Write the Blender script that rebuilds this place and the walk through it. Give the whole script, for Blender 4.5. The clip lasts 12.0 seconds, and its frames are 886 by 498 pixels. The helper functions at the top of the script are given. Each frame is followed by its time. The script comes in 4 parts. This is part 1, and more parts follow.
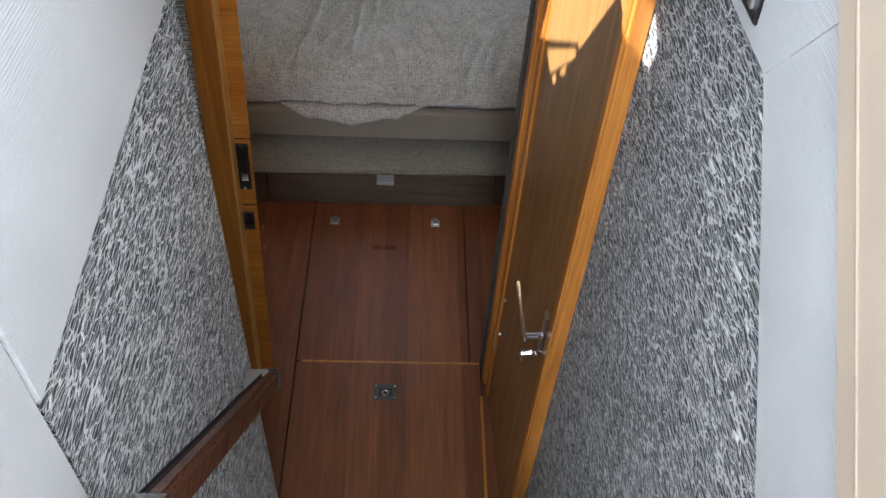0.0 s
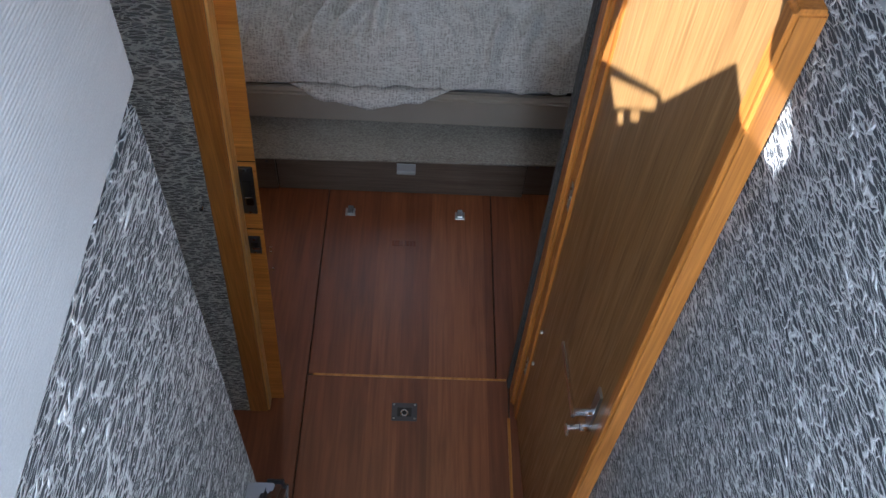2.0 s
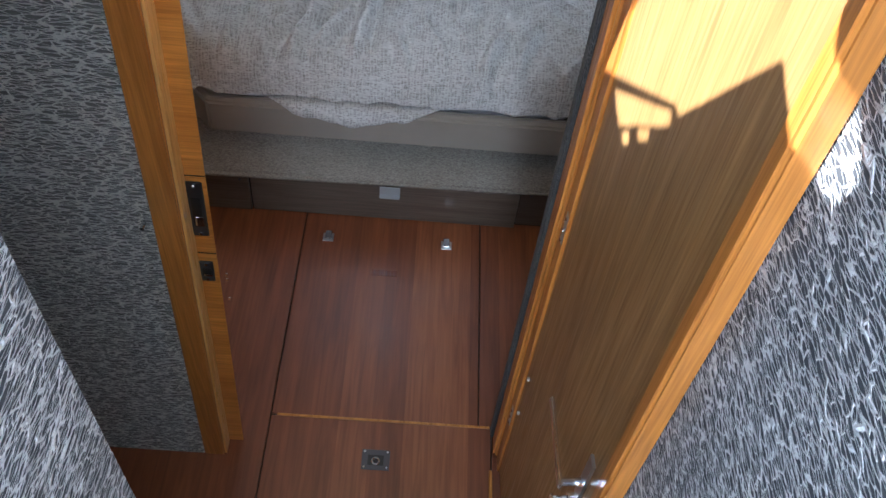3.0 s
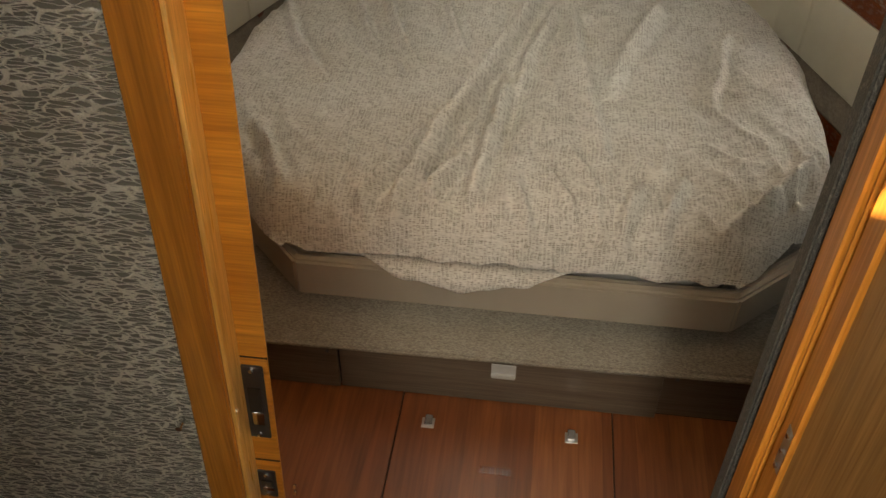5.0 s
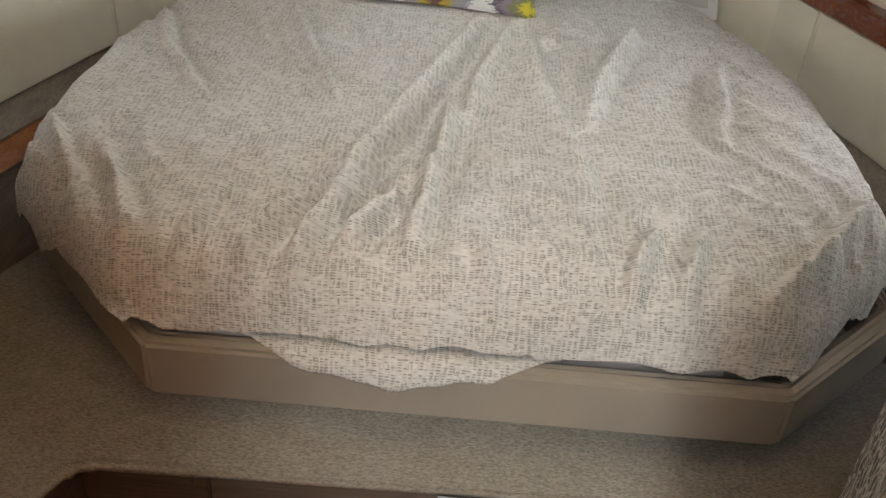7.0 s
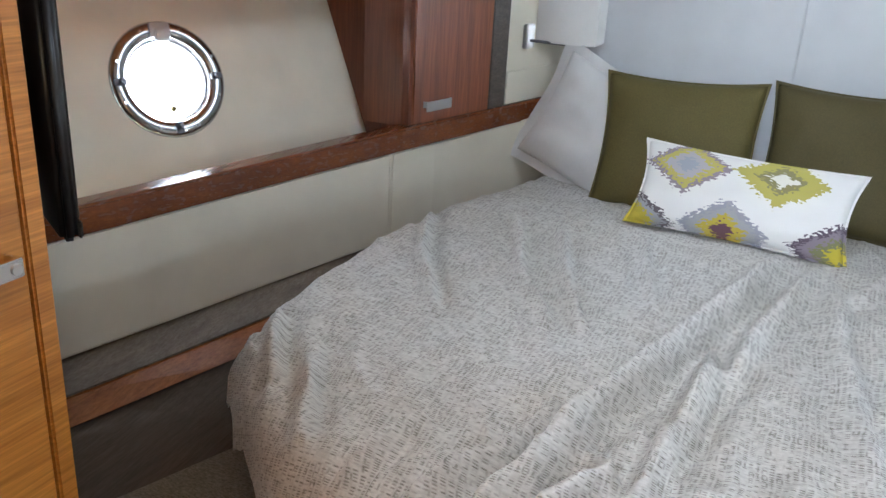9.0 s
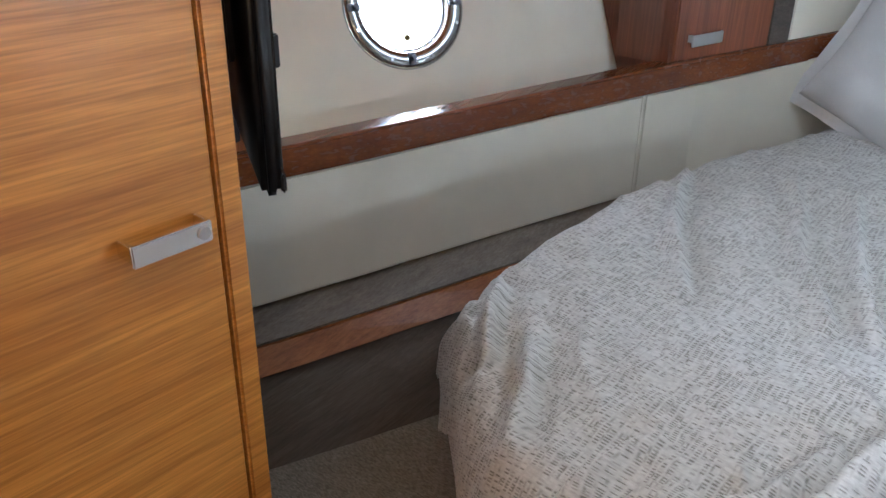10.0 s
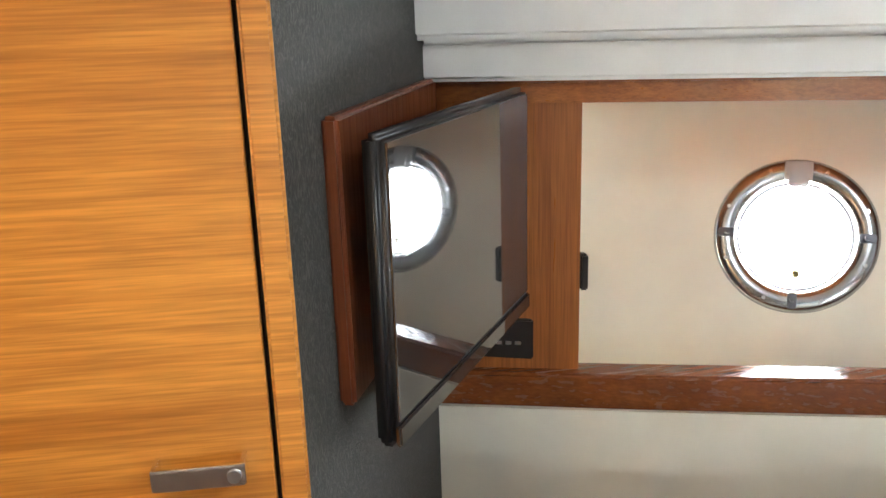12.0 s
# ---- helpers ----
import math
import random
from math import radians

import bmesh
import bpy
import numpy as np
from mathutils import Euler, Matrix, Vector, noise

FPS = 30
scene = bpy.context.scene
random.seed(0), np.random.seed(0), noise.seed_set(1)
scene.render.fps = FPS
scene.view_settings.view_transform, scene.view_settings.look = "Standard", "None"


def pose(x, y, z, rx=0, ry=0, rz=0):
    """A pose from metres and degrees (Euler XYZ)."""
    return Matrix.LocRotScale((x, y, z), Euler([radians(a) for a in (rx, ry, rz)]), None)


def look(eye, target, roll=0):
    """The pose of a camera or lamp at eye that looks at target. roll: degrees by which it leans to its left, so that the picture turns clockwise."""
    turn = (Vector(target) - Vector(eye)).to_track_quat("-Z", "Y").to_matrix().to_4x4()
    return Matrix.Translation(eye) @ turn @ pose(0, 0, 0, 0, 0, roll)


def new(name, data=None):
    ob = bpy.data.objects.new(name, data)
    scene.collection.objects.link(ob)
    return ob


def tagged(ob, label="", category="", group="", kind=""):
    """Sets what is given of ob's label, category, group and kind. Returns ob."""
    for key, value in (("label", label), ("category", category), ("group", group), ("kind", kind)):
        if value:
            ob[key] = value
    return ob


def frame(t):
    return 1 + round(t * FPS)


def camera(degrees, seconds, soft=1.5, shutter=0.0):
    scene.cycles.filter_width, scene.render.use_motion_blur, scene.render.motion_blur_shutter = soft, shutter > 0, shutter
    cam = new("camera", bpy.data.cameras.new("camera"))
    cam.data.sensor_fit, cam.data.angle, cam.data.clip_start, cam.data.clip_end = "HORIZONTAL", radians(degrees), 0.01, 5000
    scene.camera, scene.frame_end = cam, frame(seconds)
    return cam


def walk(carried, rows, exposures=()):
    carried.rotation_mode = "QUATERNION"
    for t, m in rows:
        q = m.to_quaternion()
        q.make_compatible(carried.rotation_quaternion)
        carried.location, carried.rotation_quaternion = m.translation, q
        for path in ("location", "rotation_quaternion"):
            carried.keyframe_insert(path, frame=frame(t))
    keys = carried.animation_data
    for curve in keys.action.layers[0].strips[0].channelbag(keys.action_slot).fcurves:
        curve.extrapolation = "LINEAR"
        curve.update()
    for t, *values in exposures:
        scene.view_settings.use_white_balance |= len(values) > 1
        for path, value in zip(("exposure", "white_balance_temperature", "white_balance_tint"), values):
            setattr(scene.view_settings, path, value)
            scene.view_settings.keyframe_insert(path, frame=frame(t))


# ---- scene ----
cam = camera(55.3, 12.0)
PATH = [
    (0, (0.191, 0.309, 2.738), (0.281, 1.654, 1.261), 4.2),
    (0.5, (0.218, 0.4, 2.706), (0.297, 1.553, 1.073), 5.5),
    (0.8, (0.235, 0.457, 2.698), (0.287, 1.592, 1.052), 6.4),
    (1, (0.243, 0.499, 2.703), (0.266, 1.641, 1.061), 5.4),
    (1.5, (0.192, 0.641, 2.699), (0.213, 1.823, 1.086), 3.4),
    (2, (0.144, 0.728, 2.683), (0.211, 1.943, 1.096), 4.7),
    (2.5, (0.164, 0.821, 2.554), (0.249, 2.034, 0.966), 6.7),
    (3, (0.197, 0.896, 2.491), (0.269, 2.163, 0.946), 6.7),
    (3.2, (0.194, 0.929, 2.46), (0.197, 2.253, 0.961), 4.2),
    (4.8, (0.128, 1.205, 2.162), (0.013, 2.72, 0.862), 0.7),
    (5, (0.125, 1.277, 2.141), (-0.063, 2.798, 0.856), 0.5),
    (5.5, (0.092, 1.432, 1.986), (-0.193, 3.023, 0.808), 4.0),
    (6, (0.084, 1.524, 1.909), (-0.122, 3.136, 0.744), 4.9),
    (6.5, (0.040, 1.684, 1.718), (-0.001, 3.309, 0.554), 4.2),
    (6.7, (0.020, 1.755, 1.645), (0.021, 3.388, 0.488), 4.9),
    (8.3, (0.131, 2.061, 1.545), (-0.075, 3.958, 0.946), 3.1),
    (8.5, (0.121, 2.078, 1.547), (-0.2, 3.958, 0.946), 2.7),
    (9, (0.13, 2.184, 1.554), (-0.626, 3.893, 0.84), 3.1),
    (9.5, (0.081, 2.301, 1.537), (-0.916, 3.811, 0.687), 1.9),
    (10, (-0.026, 2.433, 1.524), (-1.196, 3.786, 0.629), 0.8),
    (10.5, (-0.039, 2.662, 1.525), (-1.479, 3.655, 0.554), 3.0),
    (11, (0.01, 2.914, 1.521), (-1.611, 3.604, 0.573), 3.3),
    (11.5, (0.084, 3.099, 1.603), (-1.714, 3.458, 0.803), -0.9),
    (12, (0.06, 3.134, 1.607), (-1.848, 3.364, 1.052), -1.8),
]
EXPOSE = [(0, 1.82, 6150, 10), (1, 1.92, 6300, 10), (2, 1.78, 5350, 10), (2.5, 1.65, 5250, 10), (3, 2.4, 5300, 10), (5, 2.45, 9000, 10), (5.5, 2.95, 9100, 10), (6.1, 3.08, 8800, 10), (6.5, 3.06, 8000, 10), (8.5, 3.08, 6000, 10), (9, 3.2, 5900, 10), (9.5, 3.15, 5600, 10), (10, 3.25, 5600, 10), (10.5, 3.75, 5500, 10), (11.2, 4.15, 6100, 10), (12, 4.06, 6500, 10)]
walk(cam, [(t, look(eye, target, roll)) for t, eye, target, roll in PATH], EXPOSE)

# ---- light ----
SUN = Vector((0.74, 0.20, -0.64)).normalized()
world = bpy.data.worlds.new("world")
scene.world = world
world.use_nodes = True
wn = world.node_tree.nodes
sky = wn.new("ShaderNodeTexSky")
sky.sky_type, sky.sun_disc = "NISHITA", False
sky.sun_elevation = math.asin(-SUN.z)
sky.sun_rotation = math.atan2(-SUN.x, -SUN.y)
world.node_tree.links.new(sky.outputs[0], wn["Background"].inputs[0])
wn["Background"].inputs[1].default_value = 0.05
sun = new("sun", bpy.data.lights.new("sun", "SUN"))
sun.data.energy, sun.data.angle, sun.data.color = 5.0, radians(0.5), (1.0, 0.95, 0.87)
sun.matrix_world = look((0, 0, 6), Vector((0, 0, 6)) + SUN)


def area(name, eye, target, w, h, power, colour):
    ob = new(name, bpy.data.lights.new(name, "AREA"))
    ob.data.shape, ob.data.size, ob.data.size_y, ob.data.energy, ob.data.color = "RECTANGLE", w, h, power, colour
    ob.matrix_world = look(eye, target)
    return ob


DAY = (0.86, 0.93, 1.0)
# area lamp for daylight from the saloon's unseen after opening
area("window_light_saloon", (0.2, -2.9, 2.72), (0.2, 1.6, 1.5), 2.6, 0.9, 72, DAY)
# added fill lamp under the roof, in place of daylight over the steps
area("window_light_windscreen", (0.2, 0.55, 3.0), (0.2, 1.0, 1.0), 1.6, 0.6, 8.0, DAY)
# lamp below the covered hatch gives the daylight its opening would
area("skylight_light", (0.015, 4.05, 2.16), (0.015, 4.05, 0.6), 0.5, 0.5, 0.9, DAY)
for lx, nx_ in ((-1.65, 0.833), (1.68, -0.833)):
    eye_ = Vector((lx, 4.133, 1.087)) - Vector((nx_, -0.401, 0.381)) * 0.22
    area("port_light", eye_, (lx, 4.133, 1.087), 0.5, 0.5, 2.6 if lx < 0 else 5.5, DAY)
for n, (lx, ly) in enumerate([(-0.25, 2.62), (0.3, 2.62)]):
    lamp = new("downlight_bulb", bpy.data.lights.new("downlight_bulb", "SPOT"))
    lamp.data.energy, lamp.data.color, lamp.data.spot_size, lamp.data.spot_blend, lamp.data.shadow_soft_size = 1.2, (1.0, 0.74, 0.45), radians(150), 0.8, 0.03
    lamp.matrix_world = look((lx, ly, 2.17), (lx, ly, 0))


# ---- materials ----
def mat(name, colour=(0.8, 0.8, 0.8), rough=0.5, metal=0.0):
    m = bpy.data.materials.new(name)
    m.use_nodes = True
    b = m.node_tree.nodes["Principled BSDF"]
    b.inputs["Base Color"].default_value = (*colour, 1)
    b.inputs["Roughness"].default_value, b.inputs["Metallic"].default_value = rough, metal
    return m, m.node_tree.nodes, m.node_tree.links, b


def coords(N, L, scale, rot=(0, 0, 0)):
    tc, mp = N.new("ShaderNodeTexCoord"), N.new("ShaderNodeMapping")
    mp.inputs["Scale"].default_value = scale
    mp.inputs["Rotation"].default_value = [radians(a) for a in rot]
    L.new(tc.outputs["Object"], mp.inputs[0])
    return mp.outputs[0]


def noise_tex(N, L, vec, scale, detail=3.0, distort=0.0):
    t = N.new("ShaderNodeTexNoise")
    t.inputs["Scale"].default_value, t.inputs["Detail"].default_value, t.inputs["Distortion"].default_value = scale, detail, distort
    L.new(vec, t.inputs["Vector"])
    return t.outputs["Fac"]


def ramp(N, L, fac, stops, constant=False):
    r = N.new("ShaderNodeValToRGB")
    e = r.color_ramp.elements
    while len(e) < len(stops):
        e.new(0.5)
    for el, (p, c) in zip(e, stops):
        el.position, el.color = p, (*c, 1)
    if constant:
        r.color_ramp.interpolation = "CONSTANT"
    L.new(fac, r.inputs[0])
    return r.outputs[0]


def bump(N, L, b, height, strength, distance):
    k = N.new("ShaderNodeBump")
    k.inputs["Strength"].default_value, k.inputs["Distance"].default_value = strength, distance
    L.new(height, k.inputs["Height"])
    L.new(k.outputs[0], b.inputs["Normal"])


def mathn(N, L, op, a, b=None):
    n = N.new("ShaderNodeMath")
    n.operation = op
    for i, v in enumerate((a, b)):
        if v is None:
            continue
        if isinstance(v, (int, float)):
            n.inputs[i].default_value = v
        else:
            L.new(v, n.inputs[i])
    return n.outputs[0]


def mixc(N, L, fac, a, b, mode="MIX"):
    n = N.new("ShaderNodeMix")
    n.data_type, n.blend_type = "RGBA", mode
    for key, v in ((0, fac), (6, a), (7, b)):
        if isinstance(v, (int, float)):
            n.inputs[key].default_value = v
        elif isinstance(v, tuple):
            n.inputs[key].default_value = (*v, 1)
        else:
            L.new(v, n.inputs[key])
    return n.outputs[2]


def wood(name, dark, light, axis, rough=0.35, fine=1.0, coat=0.2):
    """Varnished veneer; axis names the grain's direction."""
    m, N, L, b = mat(name, rough=rough)
    s = [26.0 * fine] * 3
    s["xyz".index(axis)] = 1.3
    v = coords(N, L, s)
    big = noise_tex(N, L, v, 1.0, 4, 0.6)
    s2 = [140.0 * fine] * 3
    s2["xyz".index(axis)] = 5.0
    grain = noise_tex(N, L, coords(N, L, s2), 1.0, 3, 0.2)
    mid = tuple((d + l) / 2 for d, l in zip(dark, light))
    c = ramp(N, L, big, [(0.22, dark), (0.5, mid), (0.8, light)])
    s3 = [320.0 * fine] * 3
    s3["xyz".index(axis)] = 9.0
    hair = noise_tex(N, L, coords(N, L, s3), 1.0, 2)
    g = ramp(N, L, grain, [(0.3, (0.72, 0.68, 0.62)), (0.65, (1.06, 1.05, 1.03))])
    c = mixc(N, L, 0.85, c, g, "MULTIPLY")
    L.new(mixc(N, L, 0.6, c, ramp(N, L, hair, [(0.35, (0.70, 0.66, 0.60)), (0.6, (1.05, 1.05, 1.05))]), "MULTIPLY"), b.inputs["Base Color"])
    L.new(ramp(N, L, grain, [(0.3, (rough + 0.12,) * 3), (0.7, (rough - 0.05,) * 3)]), b.inputs["Roughness"])
    bump(N, L, b, grain, 0.12, 0.002)
    b.inputs["Coat Weight"].default_value, b.inputs["Coat Roughness"].default_value = coat, 0.15
    return m


TEAK_Y = wood("teak_grain_along", (0.43, 0.158, 0.020), (0.79, 0.365, 0.066), "y", 0.38)
TEAK_Z = wood("teak_grain_up", (0.42, 0.150, 0.024), (0.70, 0.290, 0.055), "z")
TEAK_X = wood("teak_grain_across", (0.46, 0.165, 0.022), (0.78, 0.34, 0.060), "x")
CHERRY_Y = wood("cherry_rail", (0.13, 0.028, 0.009), (0.27, 0.07, 0.02), "y", 0.22, 0.7, 0.6)
CHERRY_Z = wood("cherry_panel", (0.13, 0.03, 0.010), (0.22, 0.058, 0.018), "z", 0.35)
DOORWOOD = wood("door_veneer", (0.29, 0.150, 0.050), (0.45, 0.25, 0.088), "z", 0.38)
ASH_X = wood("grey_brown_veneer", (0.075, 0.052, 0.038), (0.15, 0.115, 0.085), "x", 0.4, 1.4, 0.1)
# ASH_X veneer again, darkened to put in the shade low round the berth
ASH_Y_SHADED = wood("grey_brown_veneer_shaded", (0.055, 0.040, 0.030), (0.11, 0.085, 0.065), "y", 0.45, 1.4, 0.05)


def floor_wood():
    m, N, L, b = mat("cabin_sole_wood", rough=0.3)
    v = coords(N, L, (9.5, 0.9, 1))
    sx = N.new("ShaderNodeSeparateXYZ")
    L.new(v, sx.inputs[0])
    plank = mathn(N, L, "FLOOR", sx.outputs[0])
    wn_ = N.new("ShaderNodeTexWhiteNoise")
    wn_.noise_dimensions = "1D"
    L.new(plank, wn_.inputs["W"])
    tone = ramp(N, L, wn_.outputs["Value"], [(0.0, (0.20, 0.062, 0.022)), (0.5, (0.26, 0.086, 0.03)), (1.0, (0.33, 0.118, 0.042))])
    gr = noise_tex(N, L, coords(N, L, (70, 3.5, 70)), 1.0, 4, 0.7)
    big = noise_tex(N, L, coords(N, L, (11, 1.8, 5)), 1.0, 3, 0.8)
    c = mixc(N, L, 0.8, tone, ramp(N, L, gr, [(0.3, (0.62, 0.55, 0.5)), (0.65, (1.05, 1.04, 1.02))]), "MULTIPLY")
    c = mixc(N, L, 0.7, c, ramp(N, L, big, [(0.3, (0.7, 0.62, 0.58)), (0.6, (1.08, 1.06, 1.04))]), "MULTIPLY")
    L.new(c, b.inputs["Base Color"])
    L.new(ramp(N, L, big, [(0.3, (0.36,) * 3), (0.7, (0.48,) * 3)]), b.inputs["Roughness"])
    b.inputs["Coat Weight"].default_value, b.inputs["Coat Roughness"].default_value = 0.12, 0.3
    bump(N, L, b, gr, 0.08, 0.001)
    return m


def streaked(name, dark, light, along, width=0.13, size=1.0, relief=0.9):
    """Crinkled wall cloth: pale thread ridges that run one way and cross at shallow angles over a dark ground."""
    m, N, L, b = mat(name, rough=0.85)
    k = "xyz".index(along)
    tc = N.new("ShaderNodeTexCoord")
    sway = N.new("ShaderNodeTexNoise")
    sway.inputs["Scale"].default_value, sway.inputs["Detail"].default_value = 26.0, 2.0
    L.new(tc.outputs["Object"], sway.inputs["Vector"])
    bend = N.new("ShaderNodeVectorMath")
    bend.operation = "MULTIPLY_ADD"
    bend.inputs[1].default_value = (0.010, 0.010, 0.010)
    L.new(sway.outputs["Color"], bend.inputs[0])
    L.new(tc.outputs["Object"], bend.inputs[2])
    fray = noise_tex(N, L, coords(N, L, (420, 420, 420)), 1.0, 2)
    patch = noise_tex(N, L, coords(N, L, (34, 34, 34)), 1.0, 2)
    ridge = None
    for across, run_, turn, seed, w in ((98, 12.5, 6, 0.0, 1.0), (122, 17, -8, 4.0, 0.85)):
        mp, sc = N.new("ShaderNodeMapping"), [across / size] * 3
        sc[k] = run_ / size
        mp.vector_type = "POINT"
        mp.inputs["Scale"].default_value, mp.inputs["Location"].default_value = sc, (seed, seed, seed)
        pre = N.new("ShaderNodeMapping")
        pre.inputs["Rotation"].default_value = [radians(turn) if along != a else 0.0 for a in "xyz"]
        L.new(bend.outputs[0], pre.inputs[0])
        L.new(pre.outputs[0], mp.inputs[0])
        vo = N.new("ShaderNodeTexVoronoi")
        vo.feature = "DISTANCE_TO_EDGE"
        vo.inputs["Scale"].default_value = 1.0
        L.new(mp.outputs[0], vo.inputs["Vector"])
        reach = mathn(N, L, "MULTIPLY", mathn(N, L, "ADD", mathn(N, L, "MULTIPLY", fray, 0.9), mathn(N, L, "MULTIPLY", patch, 1.1)), width * w)
        f = mathn(N, L, "SUBTRACT", 1.0, mathn(N, L, "DIVIDE", vo.outputs["Distance"], reach))
        f = mathn(N, L, "MAXIMUM", f, 0.0)
        ridge = f if ridge is None else mathn(N, L, "MAXIMUM", ridge, f)
    mid = tuple((a + c) / 2 for a, c in zip(light, dark))
    c = ramp(N, L, ridge, [(0.0, dark), (0.22, mid), (0.45, light)])
    c = mixc(N, L, 0.55, c, ramp(N, L, fray, [(0.3, (0.66,) * 3), (0.7, (1.12,) * 3)]), "MULTIPLY")
    L.new(c, b.inputs["Base Color"])
    bump(N, L, b, ridge, relief, 0.0035)
    b.inputs["Sheen Weight"].default_value = 0.05
    return m


def fabric(name, colour, rough=0.9, scale=700, var=0.12, rel=0.35, ribs=None, dist=0.001):
    m, N, L, b = mat(name, colour, rough)
    f = noise_tex(N, L, coords(N, L, (1, 1, 1)), scale, 2)
    g = noise_tex(N, L, coords(N, L, (1, 1, 1)), 7.0, 3)
    hi, lo = tuple(c * (1 + var) for c in colour), tuple(c * (1 - var) for c in colour)
    c = ramp(N, L, f, [(0.32, lo), (0.68, hi)])
    c = mixc(N, L, 0.6, c, ramp(N, L, g, [(0.3, (0.9,) * 3), (0.7, (1.05,) * 3)]), "MULTIPLY")
    L.new(c, b.inputs["Base Color"])
    h = f
    if ribs:
        w = N.new("ShaderNodeTexWave")
        w.bands_direction = ribs
        w.inputs["Scale"].default_value, w.inputs["Distortion"].default_value = 75.0, 0.4
        L.new(coords(N, L, (1, 1, 1)), w.inputs["Vector"])
        h = mathn(N, L, "ADD", mathn(N, L, "MULTIPLY", f, 0.4), w.outputs["Fac"])
    bump(N, L, b, h, rel, dist)
    return m


def carpet_mat():
    m, N, L, b = mat("ledge_carpet", rough=0.95)
    w = noise_tex(N, L, coords(N, L, (110, 260, 260)), 1.0, 3, 0.5)
    g = noise_tex(N, L, coords(N, L, (14, 14, 14)), 1.0, 2)
    c = ramp(N, L, w, [(0.3, (0.17, 0.145, 0.115)), (0.7, (0.36, 0.325, 0.27))])
    L.new(mixc(N, L, 0.5, c, ramp(N, L, g, [(0.3, (0.85,) * 3), (0.7, (1.1,) * 3)]), "MULTIPLY"), b.inputs["Base Color"])
    bump(N, L, b, w, 0.8, 0.004)
    return m


def blanket_mat():
    """Loose open weave: short darker dashes lying along and across a pale beige ground."""
    m, N, L, b = mat("woven_blanket", rough=0.95)
    tc, sp, cb = N.new("ShaderNodeTexCoord"), N.new("ShaderNodeSeparateXYZ"), N.new("ShaderNodeCombineXYZ")
    L.new(tc.outputs["Object"], sp.inputs[0])
    L.new(sp.outputs[0], cb.inputs[0])
    L.new(mathn(N, L, "ADD", sp.outputs[1], sp.outputs[2]), cb.inputs[1])

    def dash(scale, loc):
        mp = N.new("ShaderNodeMapping")
        mp.inputs["Scale"].default_value, mp.inputs["Location"].default_value = scale, loc
        L.new(cb.outputs[0], mp.inputs[0])
        return noise_tex(N, L, mp.outputs[0], 1.0, 1.0)

    wob = N.new("ShaderNodeVectorMath")
    wob.operation = "ADD"
    sway = N.new("ShaderNodeCombineXYZ")
    drift = dash((9, 7, 1), (3, 8, 0))
    L.new(mathn(N, L, "MULTIPLY", drift, 0.030), sway.inputs[0])
    L.new(mathn(N, L, "MULTIPLY", dash((6, 10, 1), (7, 1, 0)), 0.034), sway.inputs[1])
    L.new(cb.outputs[0], wob.inputs[0])
    L.new(sway.outputs[0], wob.inputs[1])

    def threads(cx_, cy_, keep, gap):
        """Dark openings between threads: one cell in a few, with a soft rim."""
        mp, fl, fr, wn_ = N.new("ShaderNodeMapping"), N.new("ShaderNodeVectorMath"), N.new("ShaderNodeVectorMath"), N.new("ShaderNodeTexWhiteNoise")
        mp.inputs["Scale"].default_value = (1 / cx_, 1 / cy_, 0)
        fl.operation, fr.operation, wn_.noise_dimensions = "FLOOR", "FRACTION", "2D"
        L.new(wob.outputs[0], mp.inputs[0])
        L.new(mp.outputs[0], fl.inputs[0])
        L.new(mp.outputs[0], fr.inputs[0])
        L.new(fl.outputs[0], wn_.inputs["Vector"])
        s2 = N.new("ShaderNodeSeparateXYZ")
        L.new(fr.outputs[0], s2.inputs[0])
        rim = None
        for k, w_ in ((0, gap[0]), (1, gap[1])):
            e = mathn(N, L, "SUBTRACT", w_, mathn(N, L, "ABSOLUTE", mathn(N, L, "SUBTRACT", s2.outputs[k], 0.5)))
            e = mathn(N, L, "MULTIPLY", e, 3.6)
            e = mathn(N, L, "MINIMUM", mathn(N, L, "MAXIMUM", e, 0.0), 1.0)
            rim = e if rim is None else mathn(N, L, "MULTIPLY", rim, e)
        lev = mathn(N, L, "ADD", wn_.outputs["Value"], mathn(N, L, "MULTIPLY", mathn(N, L, "SUBTRACT", wide, 0.5), 1.4))
        lev = mathn(N, L, "MINIMUM", mathn(N, L, "MAXIMUM", mathn(N, L, "MULTIPLY", mathn(N, L, "SUBTRACT", lev, keep), 2.6), 0.0), 1.0)
        return mathn(N, L, "MULTIPLY", rim, lev)

    wide = dash((13, 19, 1), (2, 2, 0))
    across = threads(0.0118, 0.0066, 0.24, (0.47, 0.38))
    upward = threads(0.0078, 0.021, 0.56, (0.36, 0.47))
    fuzz = dash((190, 420, 1), (4, 9, 0))
    f = mathn(N, L, "MAXIMUM", across, mathn(N, L, "MULTIPLY", upward, 0.8))
    weft = mathn(N, L, "MULTIPLY", mathn(N, L, "SUBTRACT", dash((48, 125, 1), (5, 3, 0)), 0.40), 2.6)
    warp = mathn(N, L, "MULTIPLY", mathn(N, L, "SUBTRACT", dash((120, 38, 1), (1, 6, 0)), 0.44), 2.4)
    cross = mathn(N, L, "MAXIMUM", mathn(N, L, "MINIMUM", mathn(N, L, "MAXIMUM", weft, warp), 1.0), 0.0)
    f = mathn(N, L, "ADD", mathn(N, L, "MULTIPLY", f, 0.58), mathn(N, L, "MULTIPLY", cross, 0.40))
